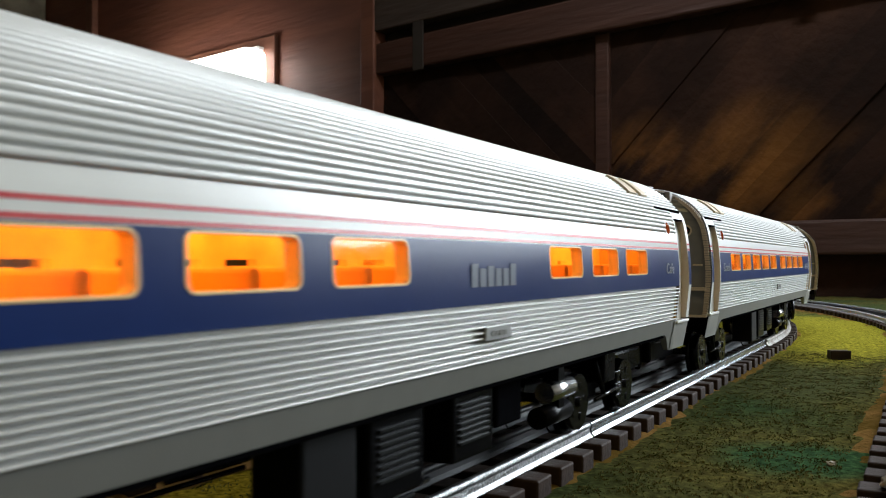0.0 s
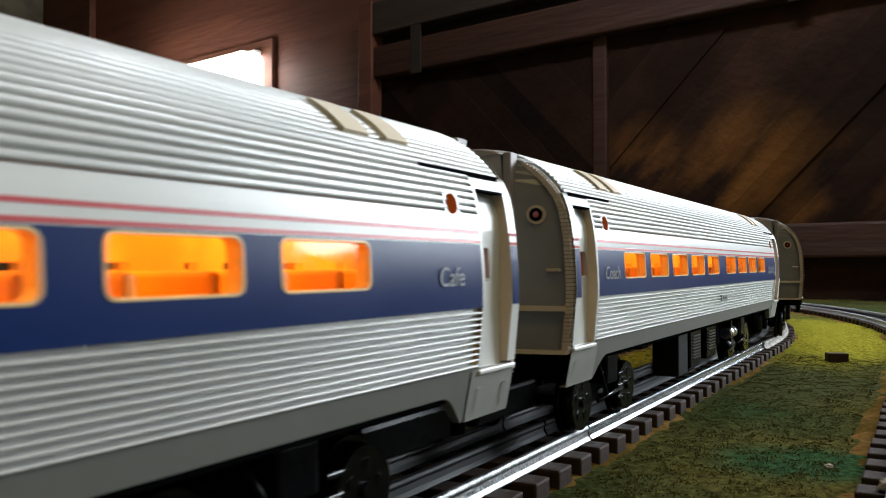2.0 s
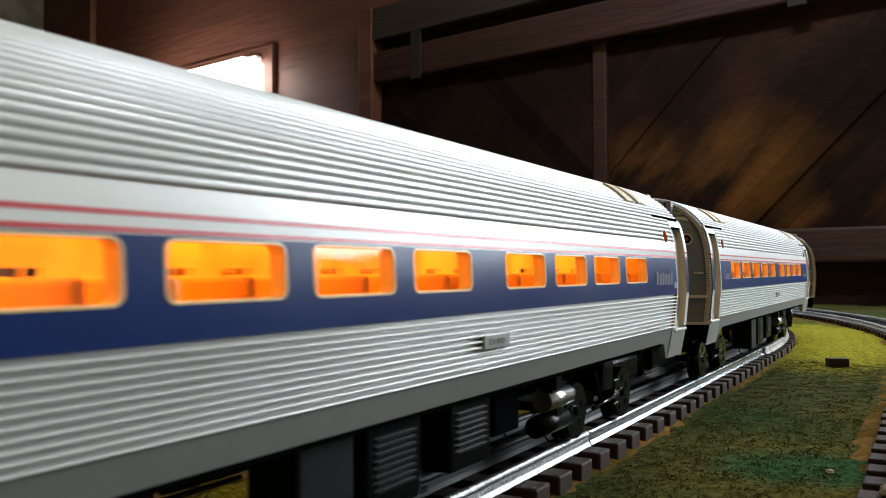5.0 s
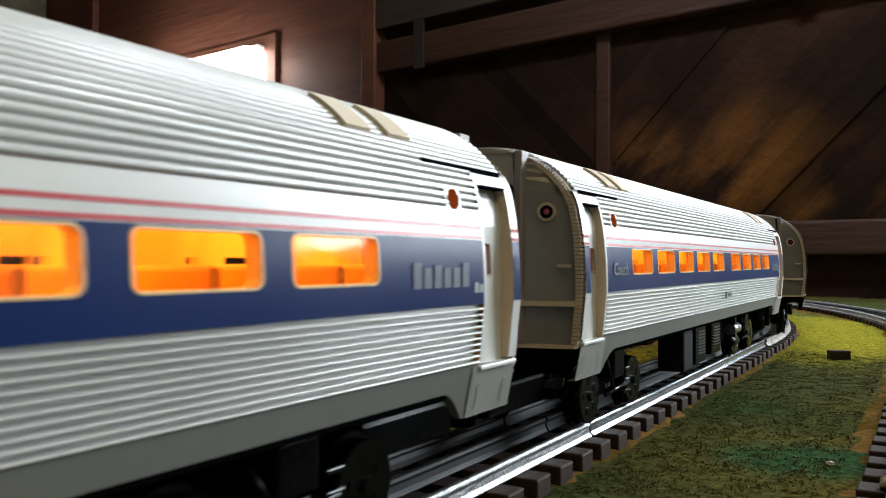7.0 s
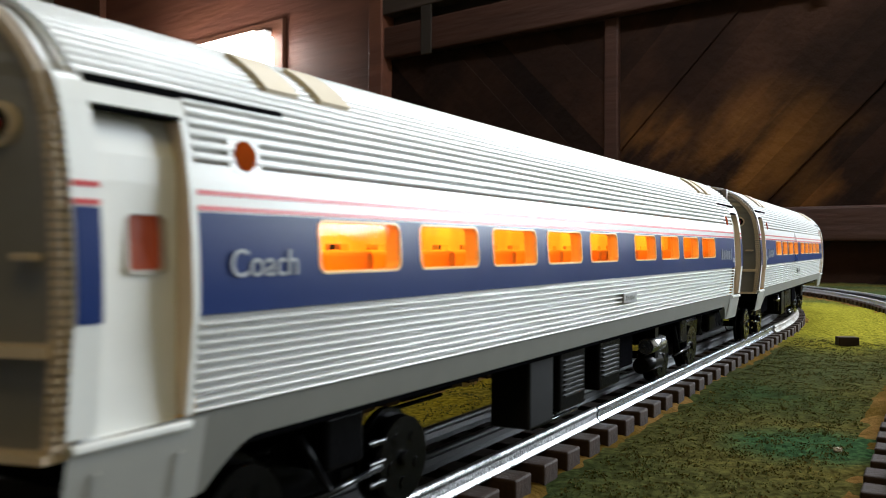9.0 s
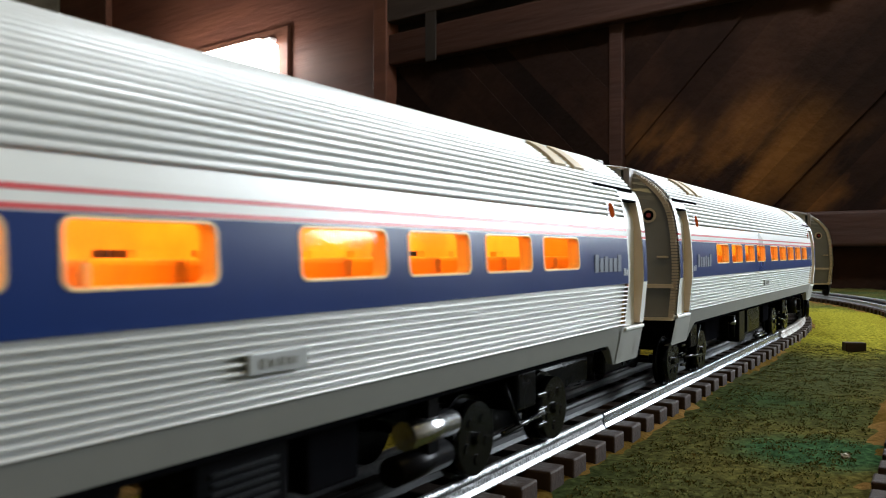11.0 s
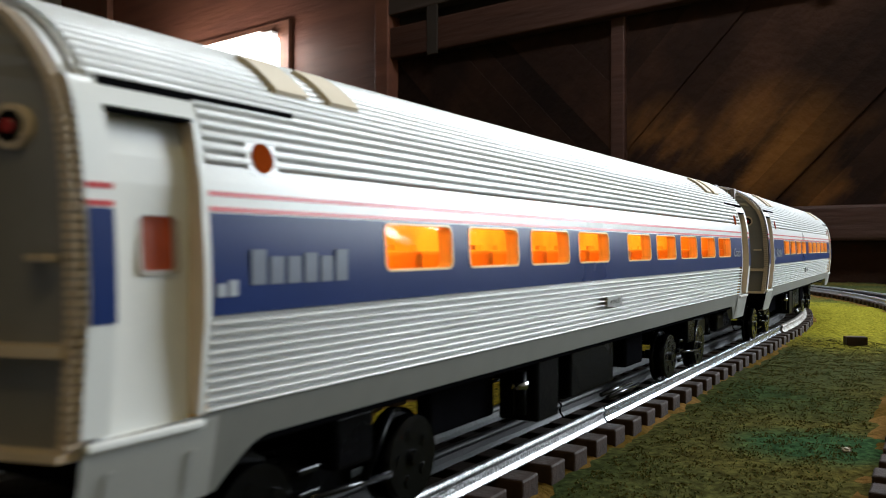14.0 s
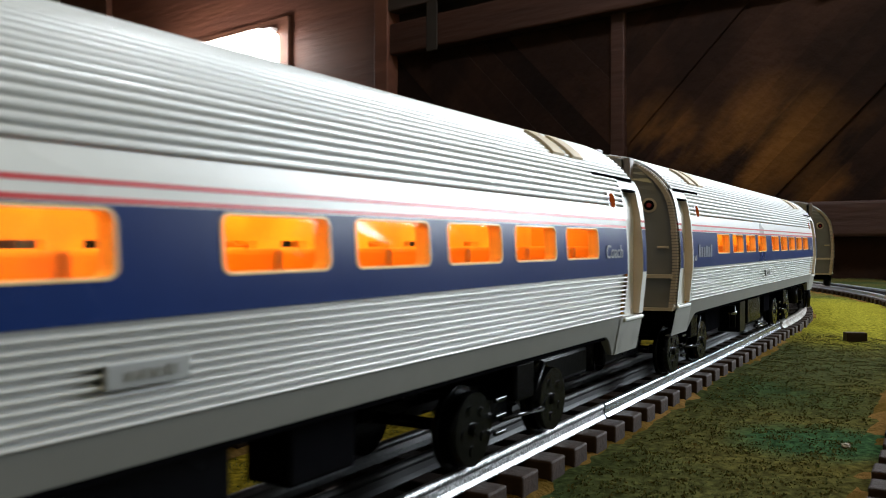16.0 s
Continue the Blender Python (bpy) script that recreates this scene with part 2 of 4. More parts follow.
def ground_mesh():
    bm = bmesh.new()
    xs = [-2.4 + 0.1 * i for i in range(19)] + [-0.55 + 0.05 * i for i in range(10)] + [-0.05 + 0.004 * i for i in range(53)] + [0.17 + 0.06 * i for i in range(24)]
    ys = [-2.1 + 0.1 * i for i in range(21)] + [-0.05 + 0.006 * i for i in range(134)] + [0.76 + 0.02 * i for i in range(41)]
    rows = []
    for y in ys:
        row = []
        for x in xs:
            h = 0.0015 * noise.noise(Vector((x * 90, y * 90, 0))) + 0.0005 * noise.noise(Vector((x * 260, y * 260, 3)))
            h -= 0.0004
            h += 0.0022 * noise.noise(Vector((x * 9, y * 9, 7)))
            yy = y if y < 0.76 else 0.76 + (y - 0.76) / 0.80 * (WALL_Y - 0.1704 * (x - 0.05) - 0.76)
            row.append(bm.verts.new((x, yy, DECK + h)))
        rows.append(row)
    for a, b in zip(rows, rows[1:]):
        for i in range(len(xs) - 1):
            f = bm.faces.new((a[i], a[i + 1], b[i + 1], b[i]))
            f.smooth = True
    return bm


def turf_mat():
    m = bpy.data.materials.new("green_and_ochre_turf")
    m.use_nodes = True
    n, links = m.node_tree.nodes, m.node_tree.links
    b = n["Principled BSDF"]
    tc = n.new("ShaderNodeTexCoord")

    def nz(scale, detail=5):
        q = n.new("ShaderNodeTexNoise")
        q.inputs["Scale"].default_value, q.inputs["Detail"].default_value = scale, detail
        links.new(tc.outputs["Object"], q.inputs["Vector"])
        return q.outputs["Fac"]

    def ramp(fac, *stops):
        r = n.new("ShaderNodeValToRGB")
        els = r.color_ramp.elements
        while len(els) < len(stops):
            els.new(0.5)
        for e, (p, c) in zip(els, stops):
            e.position, e.color = p, (*c, 1)
        links.new(fac, r.inputs[0])
        return r.outputs[0]

    def mix(fac, a, c, mode="MIX"):
        q = n.new("ShaderNodeMix")
        q.data_type, q.blend_type = "RGBA", mode
        if isinstance(fac, float):
            q.inputs[0].default_value = fac
        else:
            links.new(fac, q.inputs[0])
        links.new(a, q.inputs[6])
        links.new(c, q.inputs[7])
        return q.outputs[2]
    broad = ramp(nz(7, 3), (0.36, (0.130, 0.106, 0.030)), (0.46, (0.086, 0.082, 0.028)), (0.56, (0.056, 0.068, 0.026)), (0.68, (0.038, 0.076, 0.034)))
    geo = n.new("ShaderNodeNewGeometry")

    def patch(c, r):
        d = n.new("ShaderNodeVectorMath")
        d.operation = "DISTANCE"
        d.inputs[1].default_value = c
        links.new(geo.outputs["Position"], d.inputs[0])
        wob = n.new("ShaderNodeMath")
        wob.operation = "MULTIPLY_ADD"
        wob.inputs[1].default_value, wob.inputs[2].default_value = r * 0.8, -r * 0.4
        links.new(nz(24, 5), wob.inputs[0])
        add = n.new("ShaderNodeMath")
        links.new(d.outputs["Value"], add.inputs[0])
        links.new(wob.outputs[0], add.inputs[1])
        q = n.new("ShaderNodeMapRange")
        q.inputs[1].default_value, q.inputs[2].default_value, q.inputs[3].default_value, q.inputs[4].default_value = r * 0.55, r, 0.9, 0.0
        links.new(add.outputs[0], q.inputs[0])
        return q.outputs[0]

    def tone(*c):
        q = n.new("ShaderNodeRGB")
        q.outputs[0].default_value = (*c, 1)
        return q.outputs[0]
    # ochre flocking out by the curve and behind the line, green nearer
    broad = mix(patch((0.02, 0.86, DECK), 0.30), broad, tone(0.30, 0.265, 0.030))
    for y in (0.02, 0.2, 0.38, 0.56):
        broad = mix(patch((-0.13, y, DECK), 0.15), broad, tone(0.30, 0.21, 0.018))
    broad = mix(patch((0.085, 0.30, DECK), 0.035), broad, tone(0.036, 0.088, 0.040))
    broad = mix(patch((0.04, 0.50, DECK), 0.10), broad, tone(0.070, 0.078, 0.034))
    fine = ramp(nz(420, 6), (0.30, (0.30, 0.28, 0.25)), (0.5, (0.72, 0.74, 0.72)), (0.70, (1.30, 1.28, 1.15)))
    links.new(mix(1.0, broad, fine, "MULTIPLY"), b.inputs["Base Color"])
    b.inputs["Roughness"].default_value = 0.95
    b.inputs["Specular IOR Level"].default_value = 0.0
    bp = n.new("ShaderNodeBump")
    bp.inputs["Strength"].default_value, bp.inputs["Distance"].default_value = 0.5, 0.0010
    links.new(nz(600, 6), bp.inputs["Height"])
    links.new(bp.outputs[0], b.inputs["Normal"])
    return m


TURF = turf_mat()
bm = bmesh.new()
outline = [(-2.4, -2.1), (1.55, -2.1), (1.55, WALL_Y - 0.26), (-2.4, WALL_Y + 0.41)]
rims = [[bm.verts.new((x, y, z)) for x, y in outline] for z in (-0.11, DECK - 0.006)]
bm.faces.new(rims[0][::-1])
bm.faces.new(rims[1])
for i in range(4):
    bm.faces.new((rims[0][i], rims[0][(i + 1) % 4], rims[1][(i + 1) % 4], rims[1][i]))
table = thing("layout_table", "large plain wooden table that carries the model railway", "table")
part("tabletop", bm, FLOORWOOD, table)
for x in (-2.25, -0.45, 1.40):
    for y in (-1.95, 1.3):
        part("leg", boxed(x - 0.04, x + 0.04, y - 0.04, y + 0.04, -0.93, -0.11, 0.004), FLOORWOOD, table)
setting("ground", ground_mesh(), TURF, "green and ochre scenic turf over the layout table", "ground")

# ---- railway track ----
# pressed rail: wide sloping foot, short web, round head
RAIL_HALF = [(0.0018, -0.0052), (0.0019, -0.0048), (0.0010, -0.0037), (0.0007, -0.0021)] + [(0.00125 * math.sin(radians(a)), -0.0012 + 0.0012 * math.cos(radians(a))) for a in (124, 104, 84, 64, 42, 22, 6)]
RAIL_PROF = RAIL_HALF + [(-x, z) for x, z in RAIL_HALF[::-1]]
# black centre rail, made darker still for the shade under the cars
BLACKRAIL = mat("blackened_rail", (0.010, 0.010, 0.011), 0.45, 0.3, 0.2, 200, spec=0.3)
JOINTS = [-0.435, -0.079, 0.277, 0.633]
CURVE_END = START + 2.0 * RADIUS
STEPS = [START + (CURVE_END - START) * i / 60 for i in range(61)]


def stations(a, b):
    return [a] + [s for s in STEPS if a + 0.004 < s < b - 0.004] + [b]


def railway(name, centre, label, metal):
    t = thing(name, label, "railway track", "concentric railway tracks")
    cuts = [-2.0, -1.502, -1.147, -0.791] + JOINTS + [0.989, 1.344, 1.700, 2.056, 2.411, CURVE_END]
    for off in (-0.0162, 0.0, 0.0162):
        for a, b in zip(cuts, cuts[1:]):
            bent = metal is RAIL and centre == 0.0 and a > 0.6
            prof = [(x * 1.55, z) for x, z in RAIL_PROF] if bent else RAIL_PROF
            # the main track's left rail is darkened for the shade under the train
            own = DULLSHADED if off < 0 and metal is RAIL else CURVERAIL if bent else WORNRAIL if metal is RAIL and a < 0.2 else metal
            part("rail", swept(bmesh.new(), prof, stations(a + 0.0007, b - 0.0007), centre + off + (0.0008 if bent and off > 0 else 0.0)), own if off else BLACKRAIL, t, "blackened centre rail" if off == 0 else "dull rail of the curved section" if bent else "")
    tie = None
    s, k = -1.9875, (RADIUS + centre) / RADIUS
    while s < CURVE_END:
        p, a = on_track(s, centre)
        if tie is None:
            bm = box(bmesh.new(), -0.0250, 0.0250, -0.0050, 0.0050, -0.0112, -0.0048, 0.0006)
            tie = part("tie", bm, TIE, t)
            me = tie.data
        else:
            tie = new("tie", me)
            tie.parent = t
        tie.matrix_basis = Matrix.Translation(p + Vector((random.uniform(-4e-4, 4e-4), 0, 0))) @ Matrix.Rotation(a + random.uniform(-0.012, 0.012), 4, "Z")
        s += 0.0175 / (k if s > START else 1)
    return t


railway("railway_track", 0.0, "silver tinplate rails on dark brown plastic ties", RAIL)
railway("railway_track", -0.0985, "inner track of dull rails on brown ties in ochre turf", DULLSHADED)
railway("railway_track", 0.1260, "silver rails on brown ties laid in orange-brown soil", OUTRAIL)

# ---- railway cars ----
HALF, RIBBED = 0.1895, 0.1705
PROF = [(0.0310, 0.0270), (0.0321, 0.0320), (0.0334, 0.0455), (0.0328, 0.0591), (0.0323, 0.0640), (0.0306, 0.0718), (0.0272, 0.0775), (0.0214, 0.0829), (0.0137, 0.0870), (0.0065, 0.0887), (0.0, 0.0892)]


def belt_x(z):
    """The side's bulge: plumb below the windows, leaning in above them."""
    return 0.0334 - 4.1 * max(0.0, z - 0.0470) ** 2


def half_x(z):
    if 0.0455 <= z <= 0.0591:
        return belt_x(z)
    for (x0, z0), (x1, z1) in zip(PROF, PROF[1:]):
        if z0 <= z <= z1:
            return x0 + (x1 - x0) * (z - z0) / (z1 - z0)
    return PROF[0][0] if z < PROF[0][1] else 0.0


def smooth_prof(n=12):
    """The upper profile rounded, from the letter board to the crown."""
    pts = [Vector(p) for p in PROF[3:]]
    ext = [2 * pts[0] - Vector((0.03235, 0.0635))] + pts + [Vector((-0.0065, 0.0887))]
    out = []
    for i in range(1, len(ext) - 2):
        p0, p1, p2, p3 = ext[i - 1:i + 3]
        for j in range(n):
            t = j / n
            out.append(0.5 * (2 * p1 + (p2 - p0) * t + (2 * p0 - 5 * p1 + 4 * p2 - p3) * t * t + (3 * p1 - p0 - 3 * p2 + p3) * t ** 3))
    return out + [pts[-1]]


UPPER = smooth_prof()
ARC = [0.0]
for a_, b_ in zip(UPPER, UPPER[1:]):
    ARC.append(ARC[-1] + (b_ - a_).length)


def upper_at(d, lift=0.0):
    """The point d metres up the rounded roof profile, lifted off it."""
    d = min(max(d, 0), ARC[-1])
    i = next(i for i in range(len(ARC) - 1) if ARC[i + 1] >= d - 1e-9)
    e = UPPER[i + 1] - UPPER[i]
    p = UPPER[i] + e * ((d - ARC[i]) / max(1e-9, ARC[i + 1] - ARC[i]))
    n = Vector((e.y, -e.x)).normalized()
    return (p.x + n.x * lift, p.y + n.y * lift)


def arc_at(z):
    """How far up the rounded profile the height z lies."""
    return next(ARC[i] + (ARC[i + 1] - ARC[i]) * (z - UPPER[i].y) / (UPPER[i + 1].y - UPPER[i].y) for i in range(len(UPPER) - 1) if UPPER[i].y <= z <= UPPER[i + 1].y)


def skirt_rows(bm, side):
    """The sill: straight along the middle, curving down to the steps at both ends."""
    stops = []
    for end in (-1, 1):
        row = [(HALF - 0.0005, 0.0205), (RIBBED - 0.004, 0.0205)] + [(RIBBED - 0.004 - 0.010 * i / 8, 0.0205 + 0.0065 * math.sin(i / 8 * math.pi / 2)) for i in range(1, 9)]
        stops += [(end * y, z) for y, z in (row if end < 0 else row[::-1])]
    rows = []
    for y, z in stops:
        cut = 0.0316 if abs(y) > RIBBED else 0.0322
        rows.append([bm.verts.new(p) for p in ((side * (half_x(cut) - 0.0002), y, cut), (side * 0.0311, y, 0.0275), (side * (0.0311 - (0.0275 - z) * 0.2), y, z), (side * 0.0280, y, z))])
    for a, b in zip(rows, rows[1:]):
        for k in range(3):
            bm.faces.new((a[k], a[k + 1], b[k + 1], b[k]))


def mirrored(prof, side):
    return [(x * side, z) for x, z in prof]


def holed(bm, y0, y1, z0, z1, hole, x_of, round_=0.0017, thick=0.0012, n=5):
    """One cell of a panel with a round-cornered opening, and the opening's reveal. hole: (y0, y1, z0, z1)."""
    ha, hb, hc, hd = hole
    inner = []
    for cy, cz, a0 in ((hb - round_, hd - round_, 0), (ha + round_, hd - round_, 90), (ha + round_, hc + round_, 180), (hb - round_, hc + round_, 270)):
        for i in range(n):
            a = radians(a0 + 90 * i / (n - 1))
            inner.append((cy + round_ * math.cos(a), cz + round_ * math.sin(a)))
    outer = []
    corners = ((y1, z1), (y0, z1), (y0, z0), (y1, z0))
    for q in range(4):
        for i in range(n):
            y, z = inner[q * n + i]
            cy, cz = corners[q]
            f = i / (n - 1)
            if q == 0:
                outer.append((cy, z) if f < 0.5 else (cy, cz) if f == 0.5 else (y, cz))
            elif q == 1:
                outer.append((y, cz) if f < 0.5 else (cy, cz) if f == 0.5 else (cy, z))
            elif q == 2:
                outer.append((cy, z) if f < 0.5 else (cy, cz) if f == 0.5 else (y, cz))
            else:
                outer.append((y, cz) if f < 0.5 else (cy, cz) if f == 0.5 else (cy, z))
    side = 1 if x_of(z0) > 0 else -1
    o = [bm.verts.new((x_of(z), y, z)) for y, z in outer]
    i_ = [bm.verts.new((x_of(z), y, z)) for y, z in inner]
    d = [bm.verts.new((x_of(z) - side * thick, y, z)) for y, z in inner] if thick else []
    m = len(inner)
    for k in range(m):
        q = (o[k], o[(k + 1) % m], i_[(k + 1) % m], i_[k])
        bm.faces.new(q if side > 0 else q[::-1]).smooth = not thick
        if thick:
            bm.faces.new((i_[k], i_[(k + 1) % m], d[(k + 1) % m], d[k]))


def lean(z, x):
    return (belt_x(z) - 0.0334) * (1 if x > 0 else -1)


def rounded_plate(bm, y0, y1, z0, z1, r, x, n=5):
    vs = []
    for cy, cz, a0 in ((y1 - r, z1 - r, 0), (y0 + r, z1 - r, 90), (y0 + r, z0 + r, 180), (y1 - r, z0 + r, 270)):
        for i in range(n):
            a = radians(a0 + 90 * i / (n - 1))
            vs.append(bm.verts.new((x + lean(cz + r * math.sin(a), x), cy + r * math.cos(a), cz + r * math.sin(a))))
    bm.faces.new(vs if x > 0 else vs[::-1])
    return bm


def rim(bm, y0, y1, z0, z1, r, w, x0, x1, n=5):
    """A round-cornered frame of width w between the depths x0 and x1."""
    loops = []
    for g in (0, w):
        for x in (x0, x1):
            vs = []
            for cy, cz, a0 in ((y1 - r, z1 - r, 0), (y0 + r, z1 - r, 90), (y0 + r, z0 + r, 180), (y1 - r, z0 + r, 270)):
                for i in range(n):
                    a = radians(a0 + 90 * i / (n - 1))
                    vs.append(bm.verts.new((x + lean(cz + (r - g) * math.sin(a), x), cy + (r - g) * math.cos(a), cz + (r - g) * math.sin(a))))
            loops.append(vs)
    m = len(loops[0])
    for a, b in ((0, 1), (1, 3), (3, 2), (2, 0)):
        for k in range(m):
            bm.faces.new((loops[a][k], loops[a][(k + 1) % m], loops[b][(k + 1) % m], loops[b][k]))
    return bm


COACH = [0.0250 + 0.0302 * i for i in range(5)] + [0.1862 + 0.0302 * i for i in range(4)]
CAFE = [0.0260, 0.0568, 0.0880, 0.1195, 0.2110, 0.2428, 0.2745]
WIN_W, WIN_Z0, WIN_Z1 = 0.0236, 0.0503, 0.0588


def lettering(parent, body, y, z, x, side, size, material):
    """A word in the built-in font on the car's side."""
    cu = bpy.data.curves.new("lettering", "FONT")
    cu.body, cu.size, cu.extrude, cu.align_x = body, size, 0.00008, "CENTER"
    tmp = bpy.data.objects.new("lettering", cu)
    scene.collection.objects.link(tmp)
    bpy.context.view_layer.update()
    me = bpy.data.meshes.new_from_object(tmp.evaluated_get(bpy.context.evaluated_depsgraph_get()))
    bpy.data.objects.remove(tmp)
    me.materials.clear()
    me.materials.append(material)
    ob = part("lettering", me, None, parent, "silver lettering")
    ob.matrix_basis = Matrix.Translation((x + side * 0.00015, y, z)) @ Matrix.Rotation(radians(90 * side), 4, "Z") @ Matrix.Rotation(radians(90), 4, "X")


def bars(parent, name, y0, y1, z0, z1, x, side, count, material, label):
    bm = bmesh.new()
    w = (y1 - y0) / count
    for i in range(count):
        top = z0 + (z1 - z0) * (1.0, 0.80, 0.90, 0.80, 0.80, 1.0)[i % 6]
        xa, xb = sorted((x, x + side * 0.00016))
        box(bm, xa, xb, y0 + i * w, y0 + (i + 0.78) * w, z0, top)
    part(name, bm, material, parent, label)


def railway_car(windows, words, label):
    car = thing("railway_car", label, "passenger car", "cars of the model train")
    R = RIBBED
    for side in (1, -1):
        # ribbed lower side
        bm, prof = bmesh.new(), []
        z, pitch = 0.0322, 0.00129
        while z < 0.0448:
            x = half_x(z)
            prof += [(x - 0.0011, z), (x - 0.0002, z + 0.00006), (x + 0.00022, z + 0.00020), (x + 0.00032, z + 0.00036), (x + 0.00020, z + 0.00052), (x - 0.0002, z + 0.00062), (x - 0.0011, z + 0.00066)]
            z += pitch
        prof += [(half_x(0.0454) - 0.0011, 0.0454), (half_x(0.0454) + 0.0001, 0.04545)]
        sheet(bm, mirrored(prof, side), (-R, R))
        part("lower_side", bm, SILVER, car, "white silver ribbed lower side panel")
        # skirt, cut up over the trucks
        bm = bmesh.new()
        skirt_rows(bm, side)
        part("skirt", bm, GREY, car, "grey sill below the ribs")
        for end in (1, -1):
            bm = bmesh.new()
            sheet(bm, mirrored([(half_x(0.0316) + 0.0001, 0.0316), (0.03135, 0.0275), (0.03135 - 0.0014, 0.0204), (0.0275, 0.0204)], side), sorted((end * (R - 0.0025), end * (HALF - 0.0003))))
            part("step_apron", bm, GREY2, car, "light grey apron below the door")
        # window belt
        bm = bmesh.new()
        x_of = lambda z: belt_x(z) * side
        edges = [-R] + [-R + (a + WIN_W + b) / 2 for a, b in zip(windows, windows[1:])] + [R]
        for w, a, b in zip(windows, edges, edges[1:]):
            holed(bm, a, b, 0.0453, 0.0591, (-R + w, -R + w + WIN_W, WIN_Z0, WIN_Z1), x_of, thick=0)
        bmesh.ops.remove_doubles(bm, verts=bm.verts, dist=1e-6)
        bmesh.ops.subdivide_edges(bm, edges=bm.edges[:], cuts=3, use_grid_fill=True)
        for v in bm.verts:
            v.co.x = side * belt_x(v.co.z)
        belt = part("window_belt", bm, BLUE, car, "dark blue window band")
        belt.data.normals_split_custom_set_from_vertices([Vector((side, 0, 8.2 * max(0.0, v.co.z - 0.0470))).normalized() for v in belt.data.vertices])
        for w in windows:
            x = 0.0334 * side
            frame_ = part("window", rim(bmesh.new(), -R + w - 0.0001, -R + w + WIN_W + 0.0001, WIN_Z0 - 0.0001, WIN_Z1 + 0.0001, 0.0018, 0.0004, x - side * 0.0030, x + side * 0.00015), RIM, car, "amber-lit window with a pale rim")
            pane = part("pane", rounded_plate(bmesh.new(), -R + w, -R + w + WIN_W, WIN_Z0, WIN_Z1, 0.0017, x - side * 0.0009), PANE, frame_)
            pane.visible_shadow = False
        # letter board with two red stripes
        d0, d1 = 0.0, 0.0066
        bm = bmesh.new()
        sheet(bm, mirrored([upper_at(d0 + (d1 - d0) * i / 6) for i in range(7)], side), (-R, R))
        part("letter_board", bm, WHITE, car, "white board above the windows")
        for za in (0.0593, 0.0614):
            bm = bmesh.new()
            sheet(bm, mirrored([(half_x(za) + 0.0, za), (half_x(za) + 0.00012, za), (half_x(za + 0.0007) + 0.00012, za + 0.0007), (half_x(za + 0.0007), za + 0.0007)], side), (-R, R))
            part("red_stripe", bm, RED, car, "thin red painted stripe")
        # ribbed roof half
        bm, prof = bmesh.new(), []
        d, pitch = 0.0066, 0.00165
        low_n = None
        while d < ARC[-1] - 0.0085:
            if low_n is None and d > 0.0164:
                low_n = len(prof)
            prof += [upper_at(d, -0.0008), upper_at(d + 0.00036, -0.0008), upper_at(d + 0.00044, -0.0001), upper_at(d + 0.00070, 0.00012), upper_at(d + 0.00102, 0.00018), upper_at(d + 0.00138, 0.00012), upper_at(d + 0.00158, -0.0001)]
            d += pitch
        prof += [upper_at(ARC[-1] - 0.008 + 0.008 * i / 6) for i in range(7)]
        sheet(bm, mirrored(prof[:low_n + 1], side), (-R, R))
        sheet(bm, mirrored(prof[low_n:], side), (-HALF + 0.003, HALF - 0.003))
        part("roof", bm, SILVER, car, "white silver ribbed roof")
        # smooth vestibule ends
        for end in (1, -1):
            ys = sorted((end * R, end * HALF))
            door0, door1 = end * (R + 0.0012), end * (R + 0.0150)
            low = [(half_x(0.0322), 0.0322)] + [(belt_x(z), z) for z in (0.0455, 0.049, 0.0525, 0.056, 0.0591)]
            dz = arc_at(0.0716)
            to_head = [upper_at(dz * i / 8) for i in range(1, 9)]
            over = [upper_at(dz + (0.0164 - dz) * i / 4) for i in range(5)] + [upper_at(0.0165 + (ARC[-1] - 0.0165) * i / 14, -0.0005) for i in range(15)]
            bm = bmesh.new()
            sheet(bm, mirrored(low + to_head, side), sorted((end * R, door0)))
            part("door_post", bm, WHITE, car, "white post beside the door")
            bm = bmesh.new()
            sheet(bm, mirrored(low + to_head, side), sorted((door1, end * HALF)))
            part("corner_post", bm, WHITE, car, "white corner post")
            # reveals of the doorway
            bm = bmesh.new()
            for yy in (door0, door1):
                a = [bm.verts.new((side * x, yy, z)) for x, z in low + to_head]
                b = [bm.verts.new((side * (x - 0.0036), yy, z)) for x, z in low + to_head]
                for k in range(len(a) - 1):
                    bm.faces.new((a[k], a[k + 1], b[k + 1], b[k]))
            part("door_reveal", bm, BEIGE, car, "weathered beige doorway edge")
            yb = sorted((door1 + end * 0.0001, end * (HALF - 0.0003)))
            bm = bmesh.new()
            sheet(bm, mirrored([(belt_x(z) + 0.00013, z) for z in (0.0455, 0.049, 0.0525, 0.056, 0.0591)], side), yb)
            part("corner_band", bm, BLUE, car, "blue band round the corner")
            for za in (0.0593, 0.0614):
                xa = side * half_x(za)
                part("red_stripe", box(bmesh.new(), *sorted((xa - side * 0.0006, xa + side * 0.00014)), *yb, za, za + 0.0007), RED, car)
            bm = bmesh.new()
            sheet(bm, mirrored(over, side), ys, True)
            part("roof_end", bm, WHITE, car, "smooth white roof end")
            # the door, set back, with its window
            bm = bmesh.new()
            yd = sorted((door0, door1))
            yc = end * (R + 0.0062)
            holed(bm, *yd, 0.0310, 0.0625, (yc - 0.0029, yc + 0.0029, 0.0514, 0.0586), lambda z: 0.0302 * side, 0.0007)
